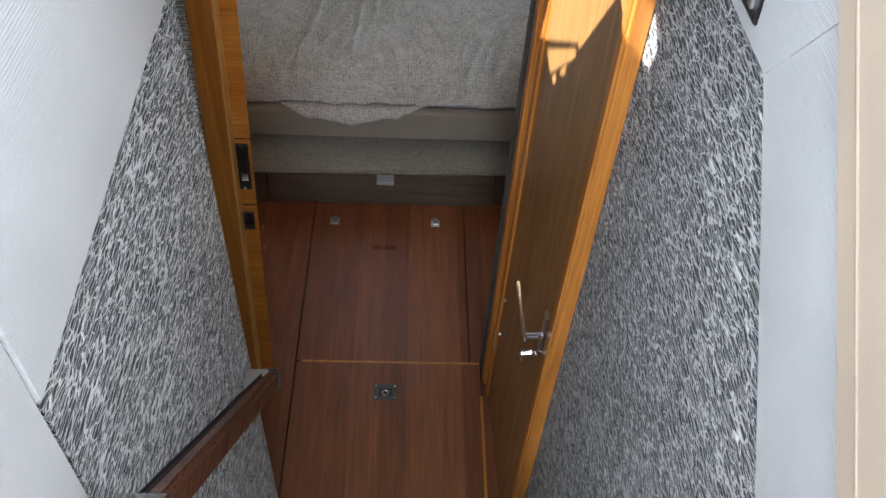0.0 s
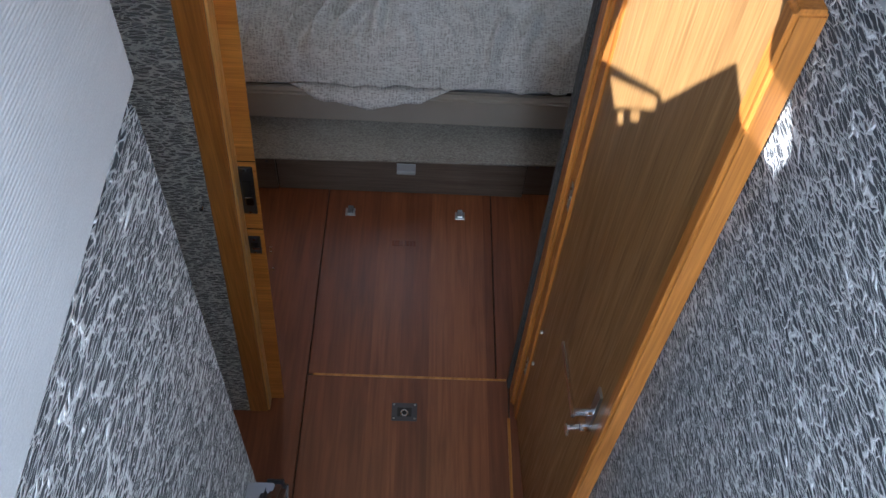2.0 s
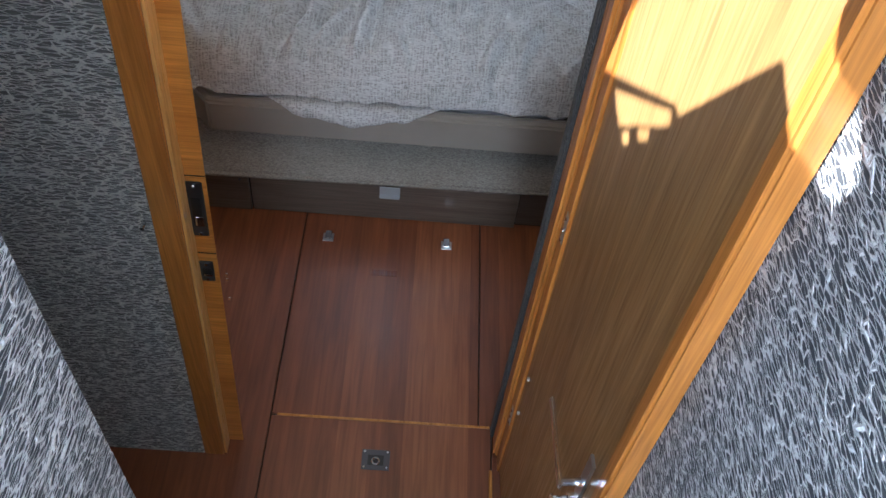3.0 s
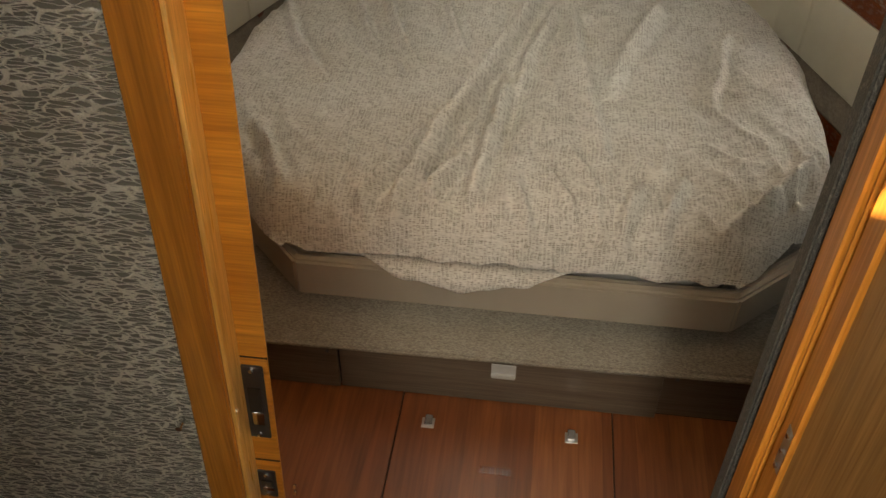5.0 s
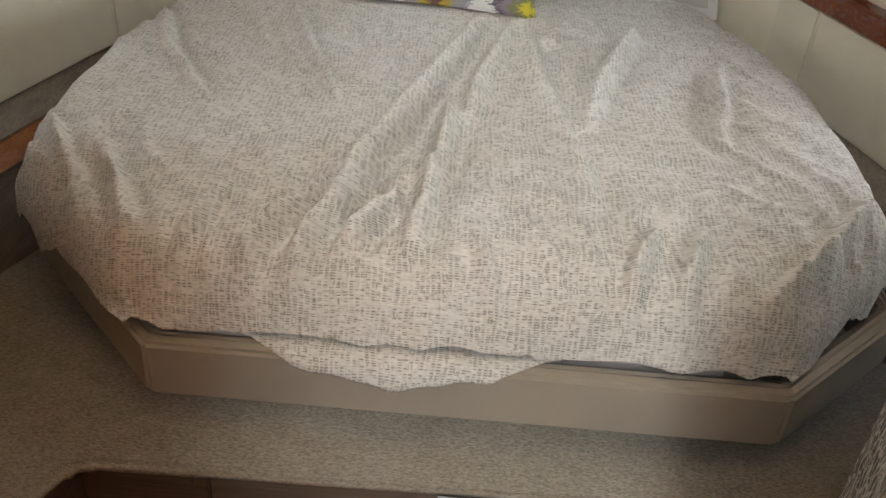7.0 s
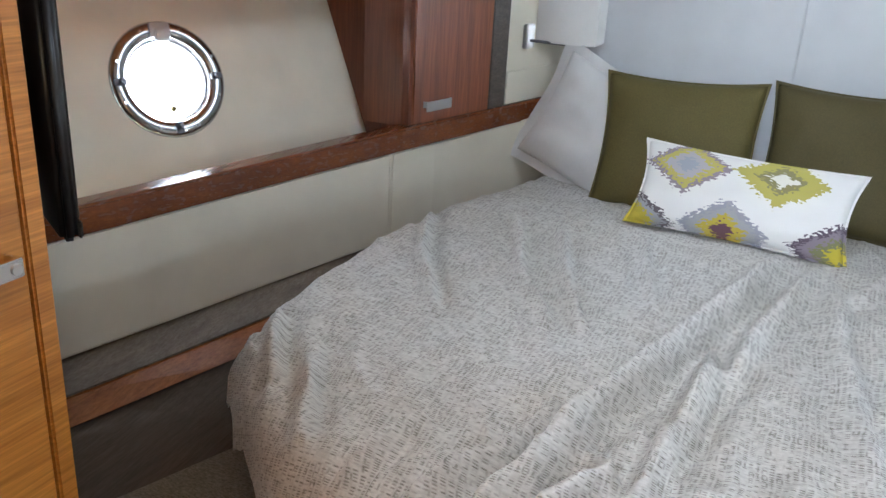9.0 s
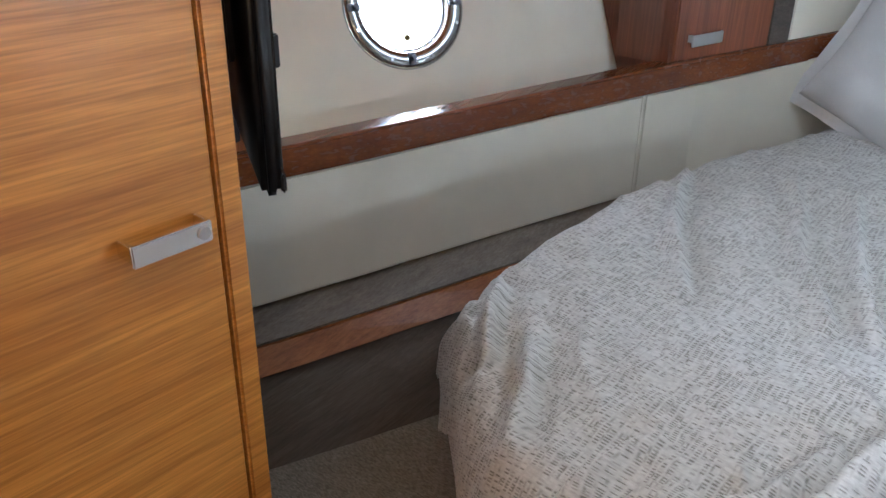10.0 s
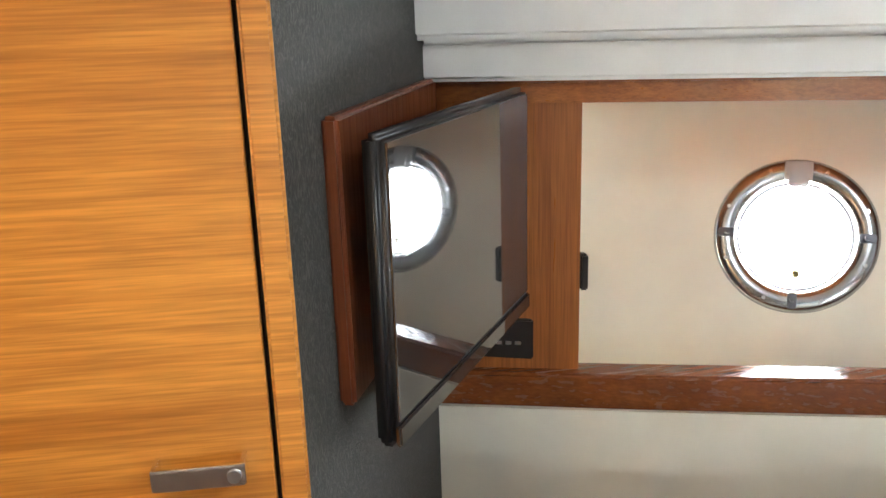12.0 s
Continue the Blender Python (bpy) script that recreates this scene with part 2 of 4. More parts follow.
    f = mathn(N, L, "ADD", f, mathn(N, L, "MULTIPLY", fuzz, 0.2))
    c = ramp(N, L, f, [(0.08, (0.67, 0.657, 0.63)), (0.42, (0.50, 0.486, 0.46)), (0.90, (0.22, 0.206, 0.184))])
    tint = ramp(N, L, dash((2.2, 2.6, 1), (1, 1, 0)), [(0.35, (0.93, 0.91, 0.87)), (0.65, (1.0, 1.0, 1.0))])
    L.new(mixc(N, L, 0.8, c, tint, "MULTIPLY"), b.inputs["Base Color"])
    inv = mathn(N, L, "SUBTRACT", 1.0, f)
    bump(N, L, b, inv, 0.35, 0.002)
    b.inputs["Sheen Weight"].default_value = 0.15
    return m


def ikat_mat():
    """White cushion cloth with stepped diamonds in grey, mauve and yellow."""
    m, N, L, b = mat("diamond_print_cloth", rough=0.9)
    tc, sx = N.new("ShaderNodeTexCoord"), N.new("ShaderNodeSeparateXYZ")
    L.new(tc.outputs["Generated"], sx.inputs[0])
    jag = mathn(N, L, "MULTIPLY", mathn(N, L, "SUBTRACT", noise_tex(N, L, tc.outputs["Generated"], 42, 0), 0.5), 0.10)
    out = None
    for cu, cv, cols in ((0.24, 0.74, ((0.34, 0.36, 0.42), (0.42, 0.40, 0.43), (0.50, 0.44, 0.12), (0.30, 0.25, 0.28))),
                         (0.66, 0.76, ((0.78, 0.76, 0.70), (0.26, 0.24, 0.11), (0.47, 0.42, 0.10), (0.46, 0.41, 0.11))),
                         (0.46, 0.10, ((0.16, 0.08, 0.10), (0.50, 0.40, 0.06), (0.36, 0.36, 0.38), (0.33, 0.33, 0.38))),
                         (0.95, 0.10, ((0.50, 0.42, 0.04), (0.20, 0.20, 0.10), (0.24, 0.20, 0.24), (0.12, 0.09, 0.12))),
                         (0.03, 0.06, ((0.55, 0.45, 0.05), (0.50, 0.42, 0.05), (0.34, 0.34, 0.36), (0.14, 0.12, 0.13)))):
        du = mathn(N, L, "ABSOLUTE", mathn(N, L, "SUBTRACT", sx.outputs[0], cu))
        dv = mathn(N, L, "MULTIPLY", mathn(N, L, "ABSOLUTE", mathn(N, L, "SUBTRACT", sx.outputs[2], cv)), 0.62)
        d = mathn(N, L, "ADD", mathn(N, L, "ADD", du, dv), jag)
        col = ramp(N, L, d, [(0.0, cols[0]), (0.055, cols[1]), (0.11, cols[2]), (0.165, cols[3])], True)
        inside = mathn(N, L, "LESS_THAN", d, 0.205)
        out = mixc(N, L, inside, (0.80, 0.79, 0.76) if out is None else out, col)
    L.new(out, b.inputs["Base Color"])
    bump(N, L, b, noise_tex(N, L, coords(N, L, (1, 1, 1)), 800, 1), 0.3, 0.001)
    return m


FLOOR = floor_wood()
GREY_WALL = streaked("grey_wall_fabric", (0.052, 0.056, 0.062), (0.93, 0.93, 0.92), "y", 0.074, 0.76)
# same cloth as the walls, colour lightened for bounce light the bulkhead lacks
GREY_CROSS_LIT = streaked("grey_bulkhead_fabric_lit", (0.21, 0.206, 0.182), (0.95, 0.93, 0.85), "x", 0.080, 0.85)
FELT = streaked("grey_felt", (0.026, 0.025, 0.021), (0.095, 0.09, 0.076), "z", 0.05, 0.4, 0.5)
ZIGZAG = streaked("grey_zigzag_cloth", (0.055, 0.053, 0.050), (0.70, 0.68, 0.62), "z", 0.085, 1.3)
WHITE_RIB = fabric("white_ribbed_lining", (0.54, 0.545, 0.55), 0.7, 500, 0.06, 0.4, "Z")
TAN = fabric("tan_upholstery", (0.50, 0.40, 0.31), 0.7, 500, 0.05, 0.3)
THREAD = fabric("tan_thread", (0.34, 0.26, 0.195), 0.8, 900, 0.05, 0.2)
CREAM = fabric("cream_vinyl", (0.76, 0.72, 0.60), 0.5, 900, 0.025, 0.12)
WHITE_PAD = fabric("white_headboard_vinyl", (0.62, 0.63, 0.645), 0.55, 700, 0.02, 0.12)
TAUPE = fabric("taupe_leather", (0.30, 0.262, 0.215), 0.42, 600, 0.05, 0.15)
CARPET = carpet_mat()
BLANKET = blanket_mat()
OLIVE = fabric("olive_velvet", (0.108, 0.086, 0.022), 0.75, 300, 0.15, 0.2)
OLIVE_DARK = fabric("dark_olive_velvet", (0.080, 0.062, 0.018), 0.75, 300, 0.15, 0.2)
LINEN = fabric("white_pillow_linen", (0.72, 0.715, 0.71), 0.9, 500, 0.05, 0.3)
SHADE = fabric("white_lamp_shade", (0.80, 0.80, 0.79), 0.8, 500, 0.03, 0.2)
IKAT = ikat_mat()
CHROME = mat("polished_steel", (0.72, 0.72, 0.73), 0.10, 1.0)[0]
BRUSHED = mat("brushed_steel", (0.58, 0.58, 0.58), 0.32, 1.0)[0]
RIM_STEEL = mat("dull_polished_steel", (0.40, 0.41, 0.42), 0.2, 1.0)[0]
STEEL_CAST = mat("satin_cast_steel", (0.42, 0.43, 0.43), 0.5, 0.6)[0]
DARKMETAL = mat("dark_bronze_plate", (0.10, 0.10, 0.11), 0.38, 0.9)[0]
BLACK = mat("black_plastic", (0.012, 0.012, 0.013), 0.3)[0]
SCREEN = mat("glossy_dark_screen", (0.018, 0.018, 0.018), 0.04)[0]
SCREEN.node_tree.nodes["Principled BSDF"].inputs["IOR"].default_value = 2.0
LEATHER = fabric("black_leather_wrap", (0.018, 0.018, 0.02), 0.45, 400, 0.1, 0.2)
GAP = mat("dark_joint", (0.012, 0.010, 0.009), 0.9)[0]
PAINT = fabric("off_white_headliner", (0.74, 0.73, 0.70), 0.6, 500, 0.02, 0.1)
DECK = fabric("white_gelcoat", (0.72, 0.72, 0.72), 0.35, 90, 0.02, 0.05)
GRASS = fabric("pale_shore", (0.42, 0.44, 0.36), 0.9, 0.5, 0.3, 0.4)
GLASS, gn, gl, gb = mat("port_glass", (1, 1, 1), 0.0)
gb.inputs["Transmission Weight"].default_value, gb.inputs["IOR"].default_value = 1.0, 1.03


# ---- mesh helpers ----
def mesh_of(name, bm, material, smooth=False):
    bmesh.ops.recalc_face_normals(bm, faces=bm.faces)
    me = bpy.data.meshes.new(name)
    bm.to_mesh(me)
    bm.free()
    me.materials.append(material)
    if smooth:
        for p in me.polygons:
            p.use_smooth = True
    return me


def part(name, bm, material, parent=None, label="", smooth=False):
    ob = new(name, mesh_of(name, bm, material, smooth))
    if parent is not None:
        ob.parent = parent
    return tagged(ob, label) if label else ob


def thing(name, at, label, category, group="", kind=""):
    e = new(name)
    e.location = at
    bpy.context.view_layer.update()
    return tagged(e, label, category, group, kind)


def under(ob, parent):
    """Hang a mesh built in world places under a thing, where it stands."""
    ob.parent = parent
    ob.matrix_parent_inverse = Matrix.Translation(-parent.location)
    return ob


def add(name, bm, material, parent, label="", smooth=False):
    return under(part(name, bm, material, None, label, smooth), parent)


def setting(name, bm, material, label, category, smooth=False):
    return tagged(part(name, bm, material, None, "", smooth), label, category, kind="structure")


def soften(bm, width, seg=2):
    if width:
        bmesh.ops.bevel(bm, geom=list(bm.edges), offset=width, segments=seg, affect="EDGES", clamp_overlap=True)
    return bm


def box(x0, x1, y0, y1, z0, z1, bev=0.0, seg=2, bm=None):
    own = bmesh.new()
    bmesh.ops.create_cube(own, size=1)
    for v in own.verts:
        v.co = Vector(((x0 + x1) / 2 + v.co.x * (x1 - x0), (y0 + y1) / 2 + v.co.y * (y1 - y0), (z0 + z1) / 2 + v.co.z * (z1 - z0)))
    soften(own, bev, seg)
    return own if bm is None else merge(bm, own)


def merge(bm, other):
    me = bpy.data.meshes.new("scratch")
    other.to_mesh(me)
    other.free()
    bm.from_mesh(me)
    bpy.data.meshes.remove(me)
    return bm


def prism(points, z0, z1, bev=0.0, seg=2):
    """A plan outline raised from z0 to z1."""
    bm = bmesh.new()
    lo = [bm.verts.new((x, y, z0)) for x, y in points]
    f = bm.faces.new(lo)
    r = bmesh.ops.extrude_face_region(bm, geom=[f])
    for v in r["geom"]:
        if isinstance(v, bmesh.types.BMVert):
            v.co.z = z1
    return soften(bm, bev, seg)


def slab(points, normal, thick, bev=0.0, seg=2):
    """A flat outline in space, thickened along -normal."""
    bm = bmesh.new()
    f = bm.faces.new([bm.verts.new(p) for p in points])
    r = bmesh.ops.extrude_face_region(bm, geom=[f])
    n = Vector(normal).normalized()
    for v in r["geom"]:
        if isinstance(v, bmesh.types.BMVert):
            v.co -= n * thick
    return soften(bm, bev, seg)


def rod(a, b, r, sides=12, bm=None):
    a, b = Vector(a), Vector(b)
    own = bmesh.new()
    bmesh.ops.create_cone(own, cap_ends=True, segments=sides, radius1=r, radius2=r, depth=(b - a).length)
    m = Matrix.Translation((a + b) / 2) @ (b - a).to_track_quat("Z", "Y").to_matrix().to_4x4()
    bmesh.ops.transform(own, matrix=m, verts=own.verts)
    return own if bm is None else merge(bm, own)


def ring(r0, r1, depth, sides=56, lip=0.004):
    """A flat annulus about z, with softened rims."""
    bm = bmesh.new()
    prof = [(r0, -depth), (r0, 0), (r0 + lip, lip), ((r0 + r1) / 2, lip * 1.6), (r1 - lip, lip), (r1, 0), (r1, -depth)]
    rows = []
    for k in range(sides):
        a = 2 * math.pi * k / sides
        rows.append([bm.verts.new((r * math.cos(a), r * math.sin(a), z)) for r, z in prof])
    for k in range(sides):
        p, q = rows[k], rows[(k + 1) % sides]
        for i in range(len(prof)):
            j = (i + 1) % len(prof)
            bm.faces.new((p[i], q[i], q[j], p[j]))
    return bm


def moved(bm, m):
    bmesh.ops.transform(bm, matrix=m, verts=bm.verts)
    return bm


# ---- setting: companionway ----
LW, RW = -0.12, 0.572
setting("wall_left", box(LW - 0.1, LW, 0.70, 1.31, 0, 2.13, 0.004), GREY_WALL, "grey wrinkled fabric wall beside the steps", "wall")
setting("wall_left_lining", prism([(LW - 0.1, -2.6), (LW + 0.004, -2.6), (LW + 0.004, 0.698), (LW - 0.1, 0.698)], 0, 2.5, 0.003), WHITE_RIB, "white ribbed fabric lining of the companionway", "wall")
bm = slab([(LW - 0.002, 0.698, 2.10), (LW - 0.002, 1.312, 2.155), (LW - 0.002, 1.312, 2.5), (LW - 0.002, 0.698, 2.5)], (1, 0, 0), 0.10, 0.003)
moved(bm, Matrix.Translation((0.008, 0, 0)))
setting("wall_left_coaming", bm, WHITE_RIB, "white ribbed panel above the grey wall fabric", "wall")
setting("wall_right", box(RW, RW + 0.1, 0.0, 2.05, 0, 2.6), GREY_WALL, "grey wrinkled fabric wall beside the open door", "wall")
cx = RW - 0.004
setting("wall_right_lining", slab([(cx, -2.6, 0), (cx, -0.55, 0), (cx, 0.345, 1.575), (cx, 0.60, 1.81), (cx, 1.04, 2.204), (cx, 1.055, 2.215), (cx, 0.954, 2.361), (cx, 0.42, 1.91), (cx, 0.1, 1.6), (cx, -2.6, 1.6)], (-1, 0, 0), 0.03, 0.003), WHITE_RIB, "white ribbed lining along the companionway", "wall")
setting("wall_right_upholstery", slab([(cx - 0.012, -2.6, 1.60), (cx - 0.012, 0.1, 1.60), (cx - 0.012, 0.42, 1.905), (cx - 0.012, 0.956, 2.358), (cx - 0.012, 1.10, 2.6), (cx - 0.012, -2.6, 2.6)], (-1, 0, 0), 0.05, 0.01, 3), TAN, "tan stitched upholstery on the saloon side", "wall")
setting("wall_right_coaming", slab([(cx - 0.002, 1.040, 2.210), (cx - 0.002, 2.05, 2.214), (cx - 0.002, 2.05, 2.6), (cx - 0.002, 1.08, 2.6), (cx - 0.002, 0.90, 2.345), (cx - 0.002, 0.932, 2.352)], (-1, 0, 0), 0.03, 0.008, 3), WHITE_RIB, "white ribbed coaming above the grey wall", "wall")
lining = bpy.data.objects["wall_right_upholstery"]
part("seam", rod((cx - 0.0125, -0.1, 1.905 + (-0.1 - 0.42) * 0.845 + 0.055), (cx - 0.0125, 0.92, 1.905 + (0.92 - 0.42) * 0.845 + 0.055), 0.0018, 8), THREAD, lining)
left_lining = bpy.data.objects["wall_left_lining"]
part("piping", rod((LW + 0.006, 0.45, 2.50), (LW + 0.006, 0.60, 1.30), 0.004, 8), WHITE_RIB, left_lining)
win = thing("instrument_panel", (cx, 1.15, 2.24), "small black instrument panel set in the white coaming", "panel")
add("housing", slab([(cx - 0.006, 1.10, 2.238), (cx - 0.006, 1.17, 2.238), (cx - 0.006, 1.26, 2.42), (cx - 0.006, 1.12, 2.42)], (-1, 0, 0), 0.02, 0.003), BLACK, win)
add("button", slab([(cx - 0.010, 1.115, 2.252), (cx - 0.010, 1.125, 2.252), (cx - 0.010, 1.13, 2.268), (cx - 0.010, 1.118, 2.268)], (-1, 0, 0), 0.006), BRUSHED, win)

# cabin sole: panels with joints between them
setting("floor", box(-1.4, 1.3, 1.0, 3.2, -0.12, -0.012), GAP, "dark bed beneath the wooden sole panels", "floor")
sole = bpy.data.objects["floor"]
for x0, x1, y0, y1 in [(-1.3, -0.222, 1.2, 3.1), (-0.218, 0.494, 1.2, 2.196), (-0.218, 0.452, 2.204, 3.1), (0.456, 1.2, 2.204, 3.1), (0.498, 0.58, 1.2, 2.196)]:
    part("sole_panel", box(x0, x1, y0, y1, -0.012, 0, 0.0015, 1), FLOOR, sole)
part("sole_trim", box(-0.2, 0.49, 2.196, 2.204, -0.012, 0.002, 0.001, 1), TEAK_Y, sole, "pale wooden joint strip")
part("sole_trim", box(0.488, 0.498, 1.3, 2.05, -0.012, 0.006, 0.002, 1), TEAK_Y, sole, "pale wooden joint strip")

# steps down from the saloon
steps = [(1.315, 0.22), (1.06, 0.44), (0.81, 0.66), (0.56, 0.88)]
for n, (yf, z) in enumerate(steps):
    st = thing("stair_step", (0.22, yf, z), "varnished wooden companionway step between fabric walls", "step", "companionway steps", "structure")
    add("tread", box(LW + 0.006, RW - 0.006, yf - 0.30, yf, z - 0.03, z, 0.006), FLOOR, st)
    add("riser", box(LW + 0.006, RW - 0.006, yf - 0.045, yf - 0.03, z - 0.22, z - 0.03), FLOOR, st)
    for gx in (-0.06, 0.24):
        add("grip_strip", box(gx, gx + 0.235, yf - 0.052, yf - 0.046, z, z + 0.002), BRUSHED, st)
setting("saloon_floor", box(-1.9, 1.9, -3.0, 0.33, 1.0, 1.1, 0.004), FLOOR, "varnished wooden saloon floor above the steps", "floor")

# bulkhead with the doorway
DL, DR = -0.235, 0.458
def lean(bm):
    """The doorway's port side leans a little inboard with height."""
    for v in bm.verts:
        if v.co.x > -0.6:
            v.co.x += -0.055 + 0.042 * v.co.z
    return bm


setting("wall_bulkhead_left", lean(box(-1.3, -0.346, 2.05, 2.19, 0, 2.6)), GREY_CROSS_LIT, "dark grey fabric bulkhead beside the cabin doorway", "wall")
setting("wall_bulkhead_right", box(0.548, 1.5, 2.052, 2.19, 0, 2.6), GREY_CROSS_LIT, "dark grey fabric bulkhead beside the door hinges", "wall")
setting("wall_bulkhead_top", box(-0.345, 0.545, 2.052, 2.19, 2.2, 2.6), GREY_CROSS_LIT, "dark grey fabric above the cabin doorway", "wall")
setting("wall_recess", box(-1.3, -1.2, 0.9, 2.05, 0, 2.6), GREY_CROSS_LIT, "grey fabric wall of the side recess", "wall")
setting("wall_recess_back", box(-1.3, LW - 0.1, 0.9, 1.0, 0, 2.6), GREY_CROSS_LIT, "grey fabric wall of the side recess", "wall")

frame_ob = tagged(new("door_frame"), "orange varnished teak frame of the cabin doorway", "door frame", kind="structure")


def framed(name, bm, material, label=""):
    ob = part(name, bm, material, frame_ob, label)
    return ob


framed("casing", lean(box(-0.345, -0.2845, 2.047, 2.19, 0, 2.25, 0.003)), TEAK_Z)
# the rebate edge's reflected sunlight is put into its bright colour
framed("stop", lean(box(-0.2845, -0.2780, 2.054, 2.0995, 0, 2.2, 0.001, 1)), wood("sunlit_teak_edge", (0.74, 0.42, 0.12), (0.92, 0.60, 0.22), "z", 0.3), "teak rebate edge, coloured bright as if sunlit")
framed("jamb", lean(prism([(-0.2845, 2.100), (DL, 2.100), (DL - 0.004, 2.112), (DL - 0.045, 2.205), (-0.2845, 2.205)], 0, 2.2, 0.002)), TEAK_X)
framed("casing", box(0.512, 0.548, 2.040, 2.10, 0, 2.25, 0.008, 3), TEAK_Z)
framed("jamb", box(DR + 0.042, 0.545, 2.10, 2.165, 0, 2.2, 0.008, 3), TEAK_Z)
framed("head", box(DL, 0.51, 2.04, 2.2, 2.16, 2.25, 0.004), TEAK_Y)
framed("edge_lining", box(0.492, 0.545, 2.165, 2.2, 0, 2.2, 0.003), FELT, "dark grey felt edge")
for z0, z1, w, hole, label in [(1.010, 1.185, 0.036, 0.62, "long dark strike plate"), (0.842, 0.918, 0.032, 0.42, "short dark strike plate")]:
    xc, zc, hh = -0.262, (z0 + z1) / 2, (z1 - z0) / 2
    strike = add("strike_plate", lean(box(xc - w / 2, xc + w / 2, 2.0965, 2.101, z0, z1, 0.002, 3)), DARKMETAL, frame_ob, label)
    add("strike_hole", lean(box(xc - 0.011, xc + 0.011, 2.0950, 2.098, zc - hole * hh, zc + hole * hh * 0.7, 0.0012, 2)), BLACK, strike)
    add("strike_tongue", lean(box(xc - 0.007, xc + 0.012, 2.0925, 2.0955, zc - hole * hh * 0.9, zc - hole * hh * 0.35, 0.001, 2)), CHROME, strike)
    for zz in (z0 + 0.010, z1 - 0.010):
        add("screw", lean(rod((xc, 2.098, zz), (xc, 2.0935, zz), 0.004, 8)), CHROME, strike)
for zz in (0.70, 0.78, 0.80):
    add("screw", lean(rod((DL - 0.001, 2.15, zz), (DL + 0.004, 2.15, zz), 0.004, 8)), CHROME, frame_ob)
for zz in (0.945, 1.20):
    add("joint", lean(box(-0.2835, DL - 0.001, 2.0992, 2.101, zz, zz + 0.003)), GAP, frame_ob)
peg = thing("wall_stud", (-0.372, 2.046, 1.10), "small chrome stud on the grey bulkhead fabric", "stud")
add("pin", rod((-0.372, 2.052, 1.10), (-0.372, 2.03, 1.10), 0.005, 10), CHROME, peg)

# ---- the open cabin door ----
HINGE, TIP = Vector((0.525, 2.065, 0)), Vector((0.545, 1.465, 0))
run = (TIP - HINGE).normalized()
side = Vector((-run.y, run.x, 0))
if side.x > 0:
    side = -side
WIDE = (TIP - HINGE).length


def on_door(u, off, z):
    p = HINGE + run * u + side * off
    return (p.x, p.y, z)


def door_box(u0, u1, o0, o1, z0, z1, bev=0.0, seg=2):
    bm = box(u0, u1, o0, o1, z0, z1, bev, seg)
    m = Matrix(((run.x, side.x, 0, HINGE.x), (run.y, side.y, 0, HINGE.y), (0, 0, 1, 0), (0, 0, 0, 1)))
    return moved(bm, m)


door = thing("door_1", (HINGE.x, HINGE.y, 0), "open brown veneered cabin door with teak edges, folded back against the wall", "door", kind="structure")
add("leaf", door_box(0.012, WIDE - 0.035, -0.028, 0.006, 0.02, 2.15, 0.002, 1), DOORWOOD, door)
add("edge_lipping", door_box(WIDE - 0.035, WIDE, -0.03, 0.012, 0.02, 2.15, 0.006, 3), TEAK_Z, door, "orange teak lipping")
add("edge_lipping", door_box(0.0, 0.014, -0.03, 0.010, 0.02, 2.15, 0.004), TEAK_Z, door, "orange teak lipping")
for z in (0.30, 1.12, 1.85):
    hg = add("hinge", door_box(-0.008, 0.014, 0.010, 0.014, z, z + 0.09, 0.001, 1), BRUSHED, door, "small steel hinge leaf")
    for dz in (0.012, 0.045, 0.078):
        add("screw", rod(on_door(0.005, 0.013, z + dz), on_door(0.005, 0.018, z + dz), 0.004, 8), CHROME, hg)
for z in (0.44, 0.62):
    add("door_buffer", rod(on_door(0.045, 0.006, z), on_door(0.045, 0.012, z), 0.006, 10), BRUSHED, door)
hu = WIDE - 0.075
hbase = add("door_handle", door_box(hu - 0.02, hu + 0.012, 0.006, 0.012, 1.005, 1.16, 0.004), BRUSHED, door, "brushed steel lever handle")
add("lever", merge(rod(on_door(hu, 0.008, 1.08), on_door(hu, 0.055, 1.08), 0.008, 12), door_box(hu - 0.17, hu + 0.012, 0.050, 0.058, 1.070, 1.090, 0.003)), CHROME, hbase)
add("lock_cylinder", rod(on_door(hu + 0.005, 0.006, 1.02), on_door(hu + 0.005, 0.03, 1.02), 0.011, 14), CHROME, hbase)
add("key", merge(rod(on_door(hu + 0.005, 0.03, 1.02), on_door(hu + 0.005, 0.055, 1.015), 0.006, 10), door_box(hu - 0.008, hu + 0.018, 0.052, 0.058, 0.995, 1.015, 0.002)), CHROME, hbase)

# ---- handrail on the left wall ----
rail = thing("handrail", (LW, 1.25, 1.28), "sloping dark wooden handrail wrapped in black leather on steel brackets", "handrail")
A, B = Vector((-0.070, 1.262, 1.285)), Vector((-0.048, 0.60, 2.02))
ax = (B - A).normalized()
nx = Vector((1, 0, 0))
nz = ax.cross(nx).normalized()


def along(u0, u1, a0, a1, b0, b1, bev):
    bm = box(u0, u1, a0, a1, b0, b1, bev, 3)
    m = Matrix(((ax.x, nx.x, nz.x, A.x), (ax.y, nx.y, nz.y, A.y), (ax.z, nx.z, nz.z, A.z), (0, 0, 0, 1)))
    return moved(bm, m)


